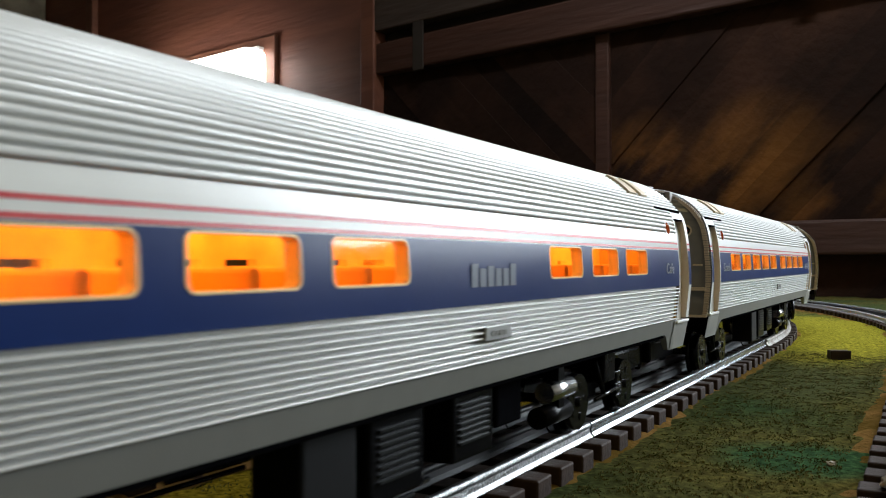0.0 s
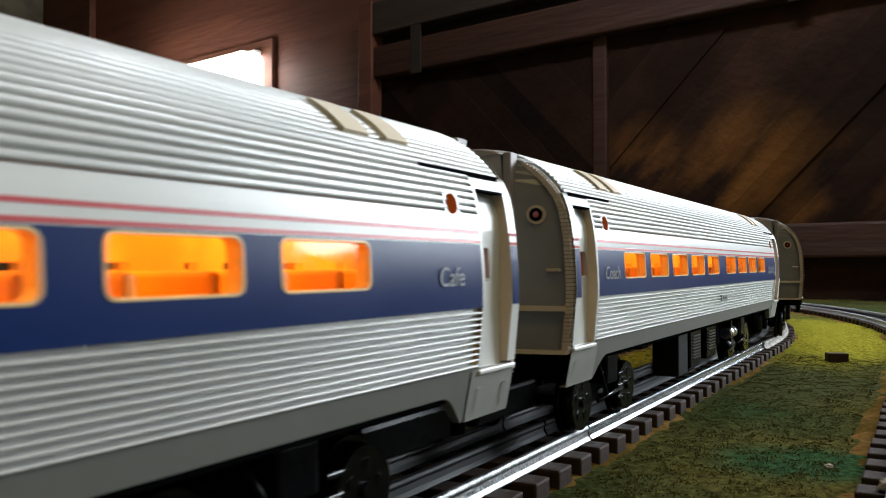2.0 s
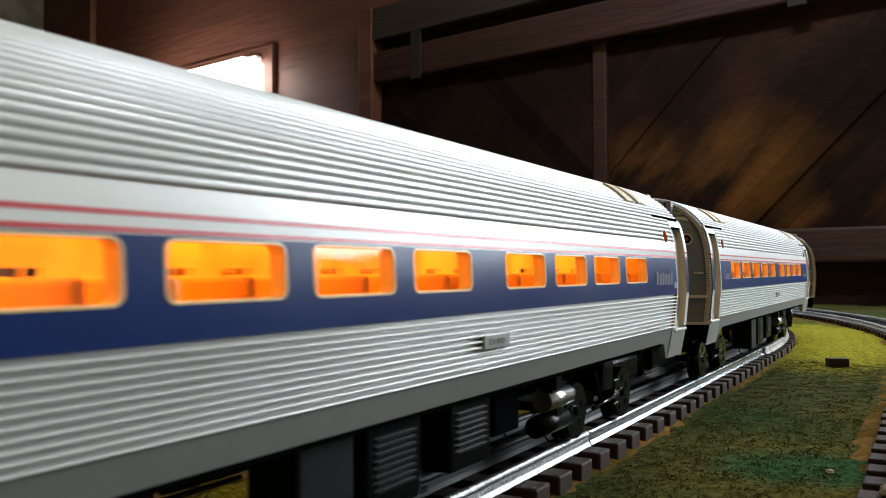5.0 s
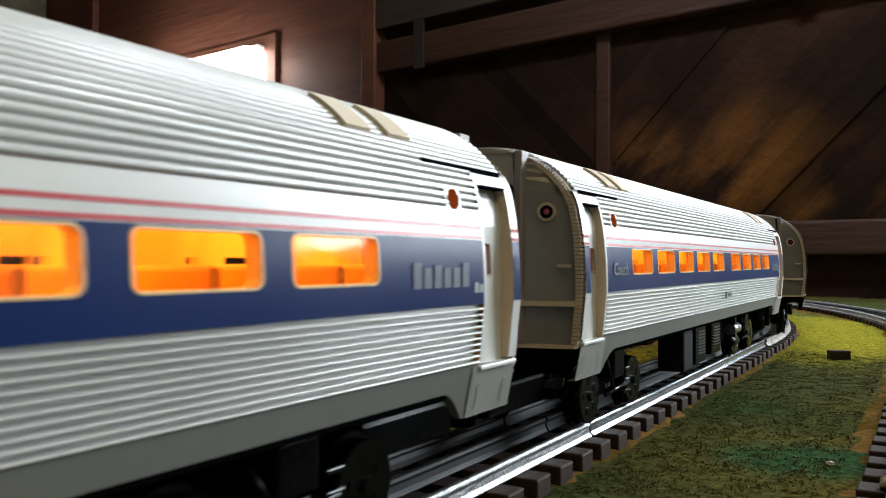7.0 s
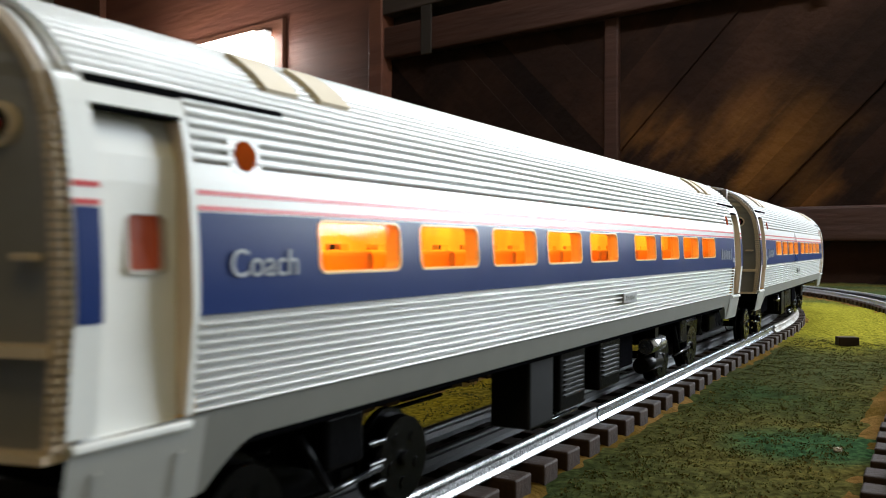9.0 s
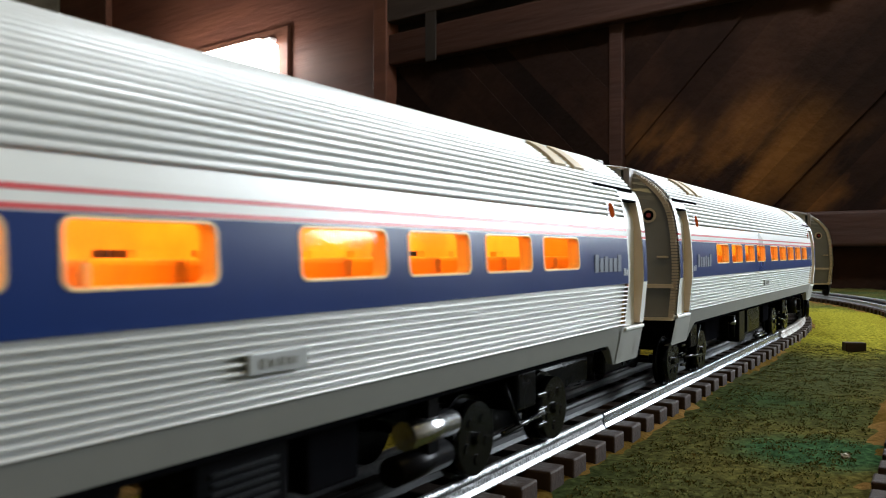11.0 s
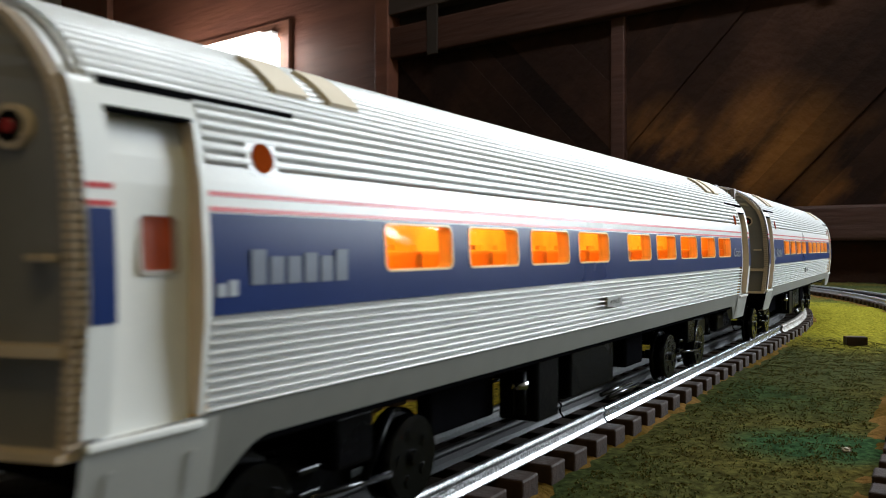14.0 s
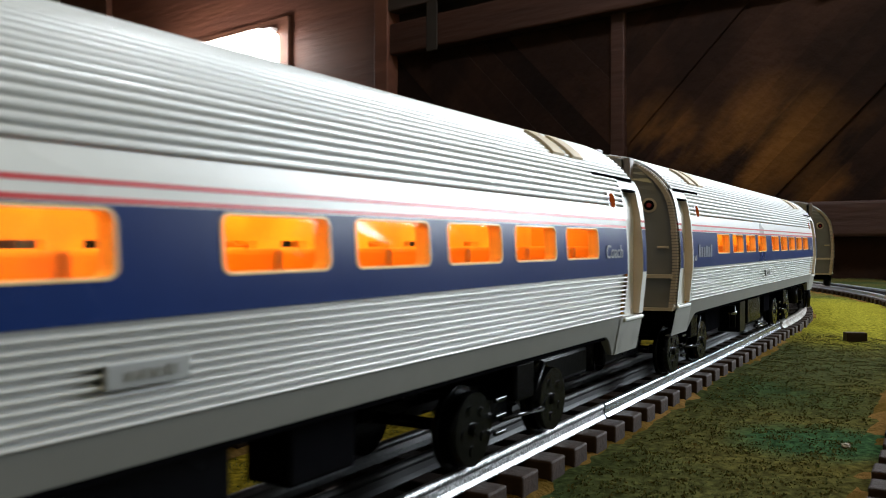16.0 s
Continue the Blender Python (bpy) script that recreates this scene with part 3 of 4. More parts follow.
            sheet(bm, mirrored([(0.0302, 0.0625), (0.0298, 0.0660), (0.0288, 0.0690), (0.0277, 0.0712), (0.0269, 0.0725)], side), yd)
            door = part("door", bm, WHITE, car, "white vestibule door")
            part("door_window", rim(bmesh.new(), yc - 0.0034, yc + 0.0034, 0.0509, 0.0591, 0.0011, 0.0006, side * 0.0295, side * 0.0307), RIMGREY, door)
            part("pane", rounded_plate(bmesh.new(), yc - 0.0029, yc + 0.0029, 0.0514, 0.0586, 0.0007, side * 0.0297), DOORPANE, door, "dark red tinted pane with cabin glow in its colour")
            a, b = upper_at(dz - 0.0002, 0.0002), upper_at(dz + 0.0004, -0.0010)
            part("door_seal", box(bmesh.new(), *sorted((side * a[0], side * (b[0] - 0.0012))), *yd, a[1] - 0.0004, b[1]), BLACK, door)
            # sill under the door
            part("door_sill", box(bmesh.new(), *sorted((side * 0.0285, side * 0.0326)), *sorted((end * (R + 0.0003), end * (HALF - 0.0006))), 0.0305, 0.0316, 0.0003), WHITE, car, "white door sill")
            for q0, q1 in ((0.0012, 0.0020), (0.0140, 0.0148)):
                bm = bmesh.new()
                sheet(bm, mirrored([(0.0311 - (0.0275 - z) * 0.2 + dx, z) for z, dx in ((0.0222, 0.0), (0.0222, 0.0008), (0.0275, 0.0008), (0.0275, 0.0))], side), sorted((end * (R + q0), end * (R + q1))))
                part("step_rib", bm, GREY2, car)
            # rain gutter over the door
            g0, g1 = sorted((end * (R + 0.0150), end * (R - 0.0205)))
            a, b = upper_at(0.0157, -0.0003), upper_at(0.0165, 0.0006)
            part("rain_gutter", box(bmesh.new(), *sorted((side * a[0], side * b[0])), g0, g1, a[1], b[1]), BLACK, car, "black gutter line over the door")
            # round window
            zc, yc = 0.0674, end * (R - (0.0113 if end > 0 else 0.0100))
            dc = arc_at(zc)
            bm = bmesh.new()
            ring = []
            for cy, cd, a0 in ((1, 1, 0), (-1, 1, 90), (-1, -1, 180), (1, -1, 270)):
                for i in range(5):
                    a = radians(a0 + 22.5 * i)
                    ring.append((cy * 0.0019 + 0.0013 * math.cos(a), cd * 0.0014 + 0.0013 * math.sin(a)))
            for lift in (-0.0007, 0.00006):
                loop = [bm.verts.new((side * upper_at(dc + d, lift)[0], yc + y, upper_at(dc + d, lift)[1])) for y, d in ring]
            bm.faces.new(loop)
            low_loop = [v for v in bm.verts if v not in loop]
            for k in range(len(ring)):
                bm.faces.new((low_loop[k], low_loop[(k + 1) % len(ring)], loop[(k + 1) % len(ring)], loop[k]))
            port = part("round_window", bm, SILVER, car, "small round window in a raised plate")
            o, p = upper_at(dc, 0.00030), upper_at(dc, -0.0004)
            bm = bmesh.new()
            tube(bm, (side * p[0], yc, p[1]), (side * o[0], yc, o[1]), 0.0023, 20, 0.0022)
            part("pane", bm, PORTPANE, port, "dark amber pane with cabin glow in its colour")
            # roof hatches
            for h0, h1 in ((0.0200, 0.0278), (0.0338, 0.0418)):
                bm = bmesh.new()
                pr = [upper_at(0.0211, -0.0004)] + [upper_at(0.0212 + (0.0318 - 0.0212) * i / 9, 0.0009) for i in range(10)] + [upper_at(0.0319, -0.0004)]
                yy = sorted((end * (R - h0), end * (R - h1)))
                rows_ = sheet(bm, mirrored(pr, side), yy)
                for row in rows_:
                    bm.faces.new(row)
                part("roof_hatch", bm, ROOFBOX, car, "tan roof hatch cover")
    # ends
    for end in (1, -1):
        Y = end * HALF
        for side in (1, -1):
            bm = bmesh.new()
            outer = [(half_x(z), z) for z in (0.030, 0.036, 0.0455, 0.053, 0.0591)] + [upper_at(ARC[-1] * i / 14) for i in range(1, 15)]
            o, i_ = [], []
            for x, z in outer:
                o.append(bm.verts.new((side * x, Y - end * 0.0015, z)))
                i_.append(bm.verts.new((side * min(x, 0.0135), Y + end * 0.0045, min(z, 0.0862))))
            for k in range(len(o) - 1):
                if (o[k].co - o[k + 1].co).length > 1e-7:
                    bm.faces.new((o[k], o[k + 1], i_[k + 1], i_[k]))
            bmesh.ops.remove_doubles(bm, verts=bm.verts, dist=1e-6)
            part("end_panel", bm, ENDGREY, car, "grey car end panel")
            # arch over the bellows, paled for the light it catches, with its own rivet column
            bm = bmesh.new()
            arch = [(x, z) for x, z in [upper_at(ARC[-1] * i / 24, -0.0012) for i in range(25)] if x <= 0.0134] + [(0.0, 0.0700), (0.0134, 0.0700)]
            for yy in (Y + end * 0.0022, Y + end * 0.0040):
                loop = [bm.verts.new((side * x, yy, z)) for x, z in arch]
                bm.faces.new(loop)
            vs = list(bm.verts)
            for k in range(len(arch)):
                m_ = (k + 1) % len(arch)
                bm.faces.new((vs[k], vs[m_], vs[len(arch) + m_], vs[len(arch) + k]))
            part("end_arch", bm, PALE, car, "grey arch over the gangway, paled for the light on it")
            bm = bmesh.new()
            path = [(half_x(z) - 0.0016, z) for z in [0.0305 + 0.0011 * i for i in range(27)]] + [(upper_at(d)[0] - 0.0014, upper_at(d)[1] - 0.0008) for d in [0.0011 * i for i in range(1, 40)] if d < ARC[-1] - 0.004]
            for x, z in path:
                box(bm, *sorted((side * (x - 0.0011), side * (x + 0.0009))), *sorted((Y - end * 0.0015, Y + end * 0.0012)), z - 0.00043, z + 0.00043)
            part("rivet_strip", bm, BEIGE, car, "row of beige rivets round the end")
            for z0, z1 in ((0.0298, 0.0308), (0.0418, 0.0432)):
                bm = bmesh.new()
                pts = [(0.0135, 0.0062), (0.031, 0.0012)]
                vs = [bm.verts.new((side * x, Y + end * (yy + q), z)) for z in (z0, z1) for q in (-0.002, 0.0009) for x, yy in pts]
                for f in ((0, 1, 3, 2), (4, 6, 7, 5), (2, 3, 7, 6), (0, 4, 5, 1), (0, 2, 6, 4), (1, 5, 7, 3)):
                    bm.faces.new([vs[k] for k in f])
                part("end_bar", bm, BEIGE, car, "beige bar across the end")
            # marker lamp
            p0 = Vector((side * 0.0222, Y + end * 0.0020, 0.0688))
            tilt = Vector((side * 0.006, end * 0.0195, 0)).normalized()
            bm = bmesh.new()
            tube(bm, p0 - tilt * 0.0015, p0 + tilt * 0.0006, 0.0029, 24, 0.0027)
            lamp = part("marker_lamp", bm, BEIGE, car, "beige ringed marker lamp with a red lens")
            part("bezel", tube(bmesh.new(), p0, p0 + tilt * 0.0008, 0.0019, 20), BLACK, lamp, "dark bezel")
            part("lens", tube(bmesh.new(), p0, p0 + tilt * 0.0011, 0.0011, 16, 0.0008), REDLAMP, lamp)
            for k in range(6):
                c = Vector((0, 0, 1)) * math.cos(k * math.tau / 6) + tilt.cross(Vector((0, 0, 1))) * math.sin(k * math.tau / 6)
                part("bolt", tube(bmesh.new(), p0 + c * 0.0023, p0 + c * 0.0023 + tilt * 0.0010, 0.0003, 6), BEIGE, lamp)
            part("grab_iron", box(bmesh.new(), *sorted((side * 0.0255, side * 0.0295)), *sorted((Y + end * 0.001, Y + end * 0.0028)), 0.0528, 0.0537, 0.0002), BEIGE, car)
        bm, loops = bmesh.new(), []
        for k in range(11):
            g = 0.0009 if k % 2 else 0.0
            ring = []
            for cx, cz, a0 in ((0.0105, 0.0745, 0), (-0.0105, 0.0745, 90), (-0.0105, 0.0270, 180), (0.0105, 0.0270, 270)):
                for i in range(5):
                    a = radians(a0 + 22.5 * i)
                    ring.append(bm.verts.new((cx + (0.003 - g) * math.cos(a), Y + end * (0.002 + 0.00145 * k), cz + (0.003 - g) * math.sin(a))))
            loops.append(ring)
        for a, b in zip(loops, loops[1:]):
            for i in range(20):
                bm.faces.new((a[i], a[(i + 1) % 20], b[(i + 1) % 20], b[i]))
        bm.faces.new(loops[0])
        bm.faces.new(loops[-1])
        part("diaphragm", bm, BLACK, car, "black folded gangway bellows")
        part("end_post", box(bmesh.new(), 0.0137, 0.0162, *sorted((Y + end * 0.001, Y + end * 0.0062)), 0.031, 0.0866, 0.0004), MAUVE, car)
        part("end_post", box(bmesh.new(), -0.0162, -0.0137, *sorted((Y + end * 0.001, Y + end * 0.0062)), 0.031, 0.0866, 0.0004), MAUVE, car)
        # coupler
        bm = boxed(-0.0085, 0.0085, *sorted((end * (HALF - 0.03), end * (HALF + 0.012))), 0.0090, 0.0185, 0.0014)
        tube(bm, (0, end * (HALF + 0.0135), 0.0075), (0, end * (HALF + 0.0135), 0.0195), 0.0052, 14)
        part("coupler", bm, TRUCK, car)
        part("coupler_plate", box(bmesh.new(), -0.0125, 0.0125, *sorted((end * (HALF + 0.003), end * (HALF + 0.0165))), 0.0222, 0.0232, 0.0002), BRASS, car, "worn brass plate under the bellows")
    # inside: floor, glowing roof light, seats, and an added partition that glows
    part("floor_pan", box(bmesh.new(), -0.0300, 0.0300, -HALF + 0.002, HALF - 0.002, 0.0255, 0.0300, 0.0006), BLACK, car, "black underframe")
    part("cabin_floor", box(bmesh.new(), -0.0312, 0.0312, -R, R, 0.0440, 0.0464), SEAT, car)
    part("cabin_ceiling", box(bmesh.new(), -0.0318, 0.0318, -R, R, 0.0625, 0.0632), CABIN, car)
    part("cabin_light", box(bmesh.new(), -0.0210, 0.0210, -R + 0.004, R - 0.004, 0.0610, 0.0618), GLOW, car, "glowing amber light strip")
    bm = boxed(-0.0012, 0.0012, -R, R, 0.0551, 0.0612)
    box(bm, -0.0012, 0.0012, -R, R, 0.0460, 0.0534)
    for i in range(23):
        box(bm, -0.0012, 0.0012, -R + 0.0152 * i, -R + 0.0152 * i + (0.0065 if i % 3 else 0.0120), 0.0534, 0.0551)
    part("cabin_partition", bm, LIT, car, "added amber inner wall that glows for the cabin light")
    for y in (-R, R):
        part("bulkhead", box(bmesh.new(), -0.0318, 0.0318, y - 0.0006, y + 0.0006, 0.031, 0.0640), CABIN, car)
    seat_me = None
    for i in range(22):
        for side in (1, -1):
            if seat_me is None:
                bm = boxed(0.0, 0.0200, -0.0042, 0.0042, 0.0, 0.0035, 0.0008)
                box(bm, 0.0, 0.0200, 0.0030, 0.0052, 0.0030, 0.0082, 0.0008)
                seat_me = mesh_of("seat", bm, SEAT)
            ob = new("seat", seat_me)
            ob.parent = car
            flip = 0 if i < 11 else 180
            xo = (0.0085 if side > 0 else -0.0285) if not flip else (0.0285 if side > 0 else -0.0085)
            ob.matrix_basis = pose(xo, -R + 0.0115 + i * 0.0152, 0.0455, 0, 0, flip)
    # underfloor boxes: shallow cabinets hung along both sides
    y = -R
    kit = {1: ((0.120, 0.136, 0.0265, 0.0070, CABINET, 0), (0.139, 0.159, 0.0270, 0.0085, TRUCK, 1), (0.171, 0.191, 0.0270, 0.0100, TRUCK, 1), (0.199, 0.214, 0.0240, 0.0130, BLACK, 0)),
           -1: ((0.231, 0.262, 0.0190, 0.0120, BLACK, 0), (0.207, 0.221, 0.0265, 0.0090, TRUCK, 0), (0.160, 0.196, 0.0255, 0.0115, TRUCK, 0), (0.128, 0.146, 0.0250, 0.0140, BLACK, 0))}
    for side in (1, -1):
        for a, b, w, z0, m, lv in kit[side]:
            bx = part("equipment_box", boxed(*sorted((side * 0.0150, side * w)), y + a, y + b, z0, 0.0258, 0.0008), m, car, "black underfloor equipment box")
            for k in range(8 if lv else 0):
                zz = z0 + 0.0040 + k * 0.0014
                if zz < 0.0225:
                    part("louvre", box(bmesh.new(), *sorted((side * (w - 0.0003), side * (w + 0.0006))), y + a + 0.003, y + b - 0.003, zz, zz + 0.0005), LOUVRE, bx)
        for zz, a, b in ((0.0060, 0.128, 0.160), (0.0078, 0.136, 0.166)):
            part("pipe", tube(bmesh.new(), (side * 0.0235, y + a, zz), (side * 0.0235, y + b, zz), 0.0007, 8), PIPE, car, "dark glossy underfloor pipe")
    tank = part("air_tank", tube(bmesh.new(), (0.0230, y + 0.226, 0.0110), (0.0230, y + 0.246, 0.0110), 0.0030, 16), TRUCK, car, "dark air tank")
    part("tank_shell", tube(bmesh.new(), (0.0240, y + 0.229, 0.0178), (0.0240, y + 0.247, 0.0178), 0.0030, 16), STEEL, tank, "bright steel cylinder")
    part("hanger", boxed(0.0205, 0.0255, y + 0.236, y + 0.240, 0.0128, 0.0258), TRUCK, tank)
    valve = part("drain_valve", tube(bmesh.new(), (-0.0240, y + 0.2265, 0.0120), (-0.0240, y + 0.2265, 0.0230), 0.0016, 12), TRUCK, car, "small hanging valve with a steel cap")
    part("cap", tube(bmesh.new(), (-0.0240, y + 0.2265, 0.0185), (-0.0240, y + 0.2265, 0.0205), 0.0021, 12), STEEL, valve)
    # trucks
    for end in (1, -1):
        yt = end * 0.1225
        bm = boxed(-0.0215, 0.0215, yt - 0.006, yt + 0.006, 0.0130, 0.0235, 0.001)
        box(bm, -0.006, 0.006, yt - 0.006, yt + 0.006, 0.0235, 0.0258)
        truck = part("truck", bm, TRUCK, car, "black four-wheel truck")
        for side in (1, -1):
            bm = bmesh.new()
            x = side * 0.0112
            xs = sorted((x - 0.0013, x + 0.0013))
            box(bm, *xs, yt - 0.030, yt + 0.030, 0.0085, 0.0122, 0.0006)
            box(bm, *xs, yt - 0.011, yt + 0.011, 0.0060, 0.0180, 0.0006)
            for q in (-0.0135, 0.0135):
                for zc in range(4):
                    tube(bm, (x, yt + q, 0.0124 + zc * 0.0016), (x, yt + q, 0.0134 + zc * 0.0016), 0.0026, 10)
            part("side_frame", bm, TRUCK, truck)
            xo = side * 0.0205
            part("anchor_rod", tube(bmesh.new(), (xo, yt - 0.013, 0.0215), (xo, yt - 0.004, 0.0095), 0.0009, 8), TRUCK, truck)
            part("anchor_rod", tube(bmesh.new(), (xo, yt - 0.013, 0.0085), (xo, yt + 0.013, 0.0100), 0.0007, 8), PIPE, truck)
            for k in range(3):
                part("brake_shoe", box(bmesh.new(), *sorted((side * 0.0192, side * 0.0205)), yt + 0.0095, yt + 0.0150, 0.0060 + 0.0042 * k, 0.0072 + 0.0042 * k, 0.0003), PIPE, truck)
        for q in (-0.024, 0.024):
            bm = bmesh.new()
            tube(bm, (-0.020, 0, 0), (0.020, 0, 0), 0.0016, 10)
            for side in (1, -1):
                tube(bm, (side * 0.0148, 0, 0), (side * 0.0190, 0, 0), 0.0093, 28, 0.0090)
                tube(bm, (side * 0.0132, 0, 0), (side * 0.0149, 0, 0), 0.0104, 28)
                for a in range(5):
                    c, s = math.cos(a * math.tau / 5), math.sin(a * math.tau / 5)
                    tube(bm, (side * 0.0188, 0.0052 * c, 0.0052 * s), (side * 0.0193, 0.0052 * c, 0.0052 * s), 0.0013, 8)
            ws = part("wheelset", bm, WHEEL, truck, "dark steel wheels on an axle")
            ws.matrix_basis = Matrix.Translation((0, yt + q, 0.0094))
    # writing on the sides
    for side in (1, -1):
        x = 0.0334 * side
        for kind, at in words:
            if kind == "word":
                lettering(car, "Coach", -R + at, 0.0503, side * 0.03345, side, 0.0056, LETTER)
            elif kind == "mark":
                bars(car, "lettering", -R + at - 0.0115, -R + at + 0.0115, 0.0492, 0.0542, x, side, 6, MARKING, "silver painted name")
            elif kind == "cafe_word":
                lettering(car, "Cafe", -R + at, 0.0503, side * 0.03345, side, 0.0056, LETTER)
            elif kind == "digits":
                bars(car, "number", -R + at - 0.0022, -R + at + 0.0022, 0.0478, 0.0500, x, side, 2, LETTER, "small silver number")
            elif kind == "plate":
                xp = side * (half_x(0.0388) + 0.0004)
                plate = part("number_plate", box(bmesh.new(), *sorted((xp - side * 0.0006, xp + side * 0.0003)), -R + at - 0.0065, -R + at + 0.0065, 0.0372, 0.0404, 0.0002), PLATE, car, "grey plate on the ribs")
                bars(plate, "number", -R + at - 0.0042, -R + at + 0.0042, 0.0381, 0.0395, xp + side * 0.0003, side, 4, GREY, "dark number")
    return car


# paler than the end panel: the light on the arch is in its colour
PALE = mat("light_paled_end_arch", (0.42, 0.39, 0.34), 0.4, 0.05, 0.14, 120, 0.05, 500)
BRASS = mat("worn_brass", (0.45, 0.32, 0.14), 0.35, 0.9, 0.25, 200)
RIMGREY = mat("grey_window_rim", (0.40, 0.37, 0.33), 0.4, 0.0, 0.1, 150)
# door and round panes emit a little, standing in for cabin light behind them
DOORPANE = mat("red_pane_with_glow", (0.26, 0.040, 0.010), 0.25, 0.0, 0.4, 200, emit=0.22)
PORTPANE = mat("amber_pane_with_glow", (0.085, 0.014, 0.002), 0.7, 0.0, 0.3, 200, emit=1.3, spec=0.0)
GREY2 = mat("light_grey_step", (0.30, 0.30, 0.28), 0.45, 0.0, 0.1, 150, 0.05, 900)
MAUVE = mat("greyish_mauve_post", (0.27, 0.23, 0.22), 0.45, 0.0, 0.1, 150, 0.05, 900)
# cabin light put into the added wall's colour as a glow
LIT = mat("glowing_amber_wall", (1.0, 0.48, 0.035), 0.5, 0.0, 0.25, 50, emit=0.46, second=(0.90, 0.32, 0.018), mix_scale=60)
LOUVRE = mat("grey_louvre", (0.010, 0.011, 0.013), 0.30, 0.0, 0.1, 200, spec=0.35)
WHEEL = mat("dark_steel_wheel", (0.012, 0.012, 0.013), 0.25, 0.8, 0.3, 200, 0.1, 500)
PIPE = mat("glossy_dark_pipe", (0.012, 0.013, 0.015), 0.18, 0.3, 0.2, 300, spec=0.5)
CABINET = mat("charcoal_cabinet", (0.008, 0.008, 0.009), 0.5, 0.0, 0.2, 200, spec=0.12)
PLATE = mat("grey_plate", (0.30, 0.31, 0.31), 0.4, 0.1, 0.1, 200)

coach = railway_car(COACH, (("word", 0.0125), ("mark", 0.3230), ("digits", 0.3385), ("plate", 0.1815)), "silver model passenger car with blue band and amber-lit windows")
cafe = railway_car(CAFE, (("cafe_word", 0.3270), ("mark", 0.1790), ("digits", 0.0060), ("plate", 0.1810)), "silver model cafe car with blue band and few windows")

# front rib edges pass the eye's plane at these seconds; a car turned end for end is marked
TRAIN = [("coach", -4.60, 0), ("cafe", 0.474, 0), ("coach", 5.47, 0), ("coach", 10.540, 0), ("coach", 15.558, 1), ("coach", 20.585, 1), ("coach", 25.615, 0), ("coach", 30.645, 0)]
SPEED = 0.0835
WHEEL_R = 0.0094


def s_of(T, t):
    """Way along the track of a car's middle at t seconds; the train gains a little at the end."""
    t += 0.016 * max(0.0, t - 13.5)
    return (SPEED * (T - t) * 0.8680 - 0.0842 * 0.4965) / 0.8680 + RIBBED


def car_pose(s, turned):
    a, _ = on_track(s - 0.116)
    b, _ = on_track(s + 0.116)
    d = b - a
    return Matrix.Translation((a + b) / 2) @ Matrix.Rotation(math.atan2(-d.x, d.y) + (math.pi if turned else 0), 4, "Z")


cars = []
used = {"coach": False, "cafe": False}
for kind, T, turned in TRAIN:
    proto = coach if kind == "coach" else cafe
    m = car_pose(s_of(T, 0), turned)
    if used[kind]:
        ob = copy_thing(proto, m)
    else:
        ob, used[kind] = proto, True
        ob.matrix_basis = m
    cars.append((ob, T, turned))

# ---- things on the layout and on the wall ----


def barn_door():
    """A big boarded door: posts, rails and slanting planks that meet at a middle batten."""
    t = thing("barn_door", "large dark brown barn door with slanting planks and heavy rails", "door")
    t.matrix_basis = WALL_M
    x0, xm, x1 = -1.245, -0.564, 0.34
    part("backing", boxed(x0, x1, -0.012, -0.002, -0.93, 0.775), BARNBACK, t)
    part("post", boxed(-1.297, x0, -0.060, -0.002, -0.93, 0.776, 0.004), WALLRED, t)
    part("post", boxed(x1, x1 + 0.02, -0.060, -0.002, -0.93, 0.776, 0.004), BEAM, t)
    part("top_rail", boxed(x0, x1, -0.058, -0.012, 0.682, 0.772, 0.004), BEAMGREY, t, "grey-brown top rail")
    part("rail_beam", boxed(x0, x1, -0.052, -0.012, 0.566, 0.650, 0.005), BEAM, t)
    part("rail_beam", boxed(x0, x1, -0.052, -0.012, 0.068, 0.133, 0.005), BEAM, t)
    part("batten", boxed(xm - 0.017, xm + 0.017, -0.032, -0.012, 0.133, 0.566, 0.003), BEAM, t)
    part("batten", boxed(xm - 0.017, xm + 0.017, -0.032, -0.012, -0.93, 0.068, 0.003), BEAM, t)
    # two dark brown strips across the upper rails
    for u in (-1.09, -0.13):
        part("iron_strap", boxed(u - 0.018, u + 0.018, -0.056, -0.050, 0.555, 0.700, 0.002), BARNBACK, t, "dark strip across the upper rails")
    rng = random.Random(4)
    for lo, hi, z0, z1, lean in ((x0, xm - 0.018, 0.134, 0.565, -1), (xm + 0.018, x1, 0.134, 0.565, 1), (x0, xm - 0.018, -0.93, 0.067, -1), (xm + 0.018, x1, -0.93, 0.067, 1)):
        w = 0.074
        h = z1 - z0
        c = lo - h
        while c < hi + h:
            # a slanting strip clipped to its field
            pts = []
            a0, a1 = c, c + w
            for u, zz in ((a0, 0.0), (a1, 0.0), (a1 + h, h), (a0 + h, h)):
                pts.append(Vector((u if lean > 0 else lo + hi - u, z0 + zz)))
            poly = clip(pts, lo, hi)
            if len(poly) >= 3:
                bm = bmesh.new()
                d = 0.0 + rng.uniform(0, 0.005)
                f = [bm.verts.new((p.x, -0.0175 - d, p.y)) for p in poly]
                g = [bm.verts.new((p.x, -0.012, p.y)) for p in poly]
                bm.faces.new(f)
                for k in range(len(f)):
                    bm.faces.new((f[k], f[(k + 1) % len(f)], g[(k + 1) % len(f)], g[k]))
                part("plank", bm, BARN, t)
            c += w
    return t


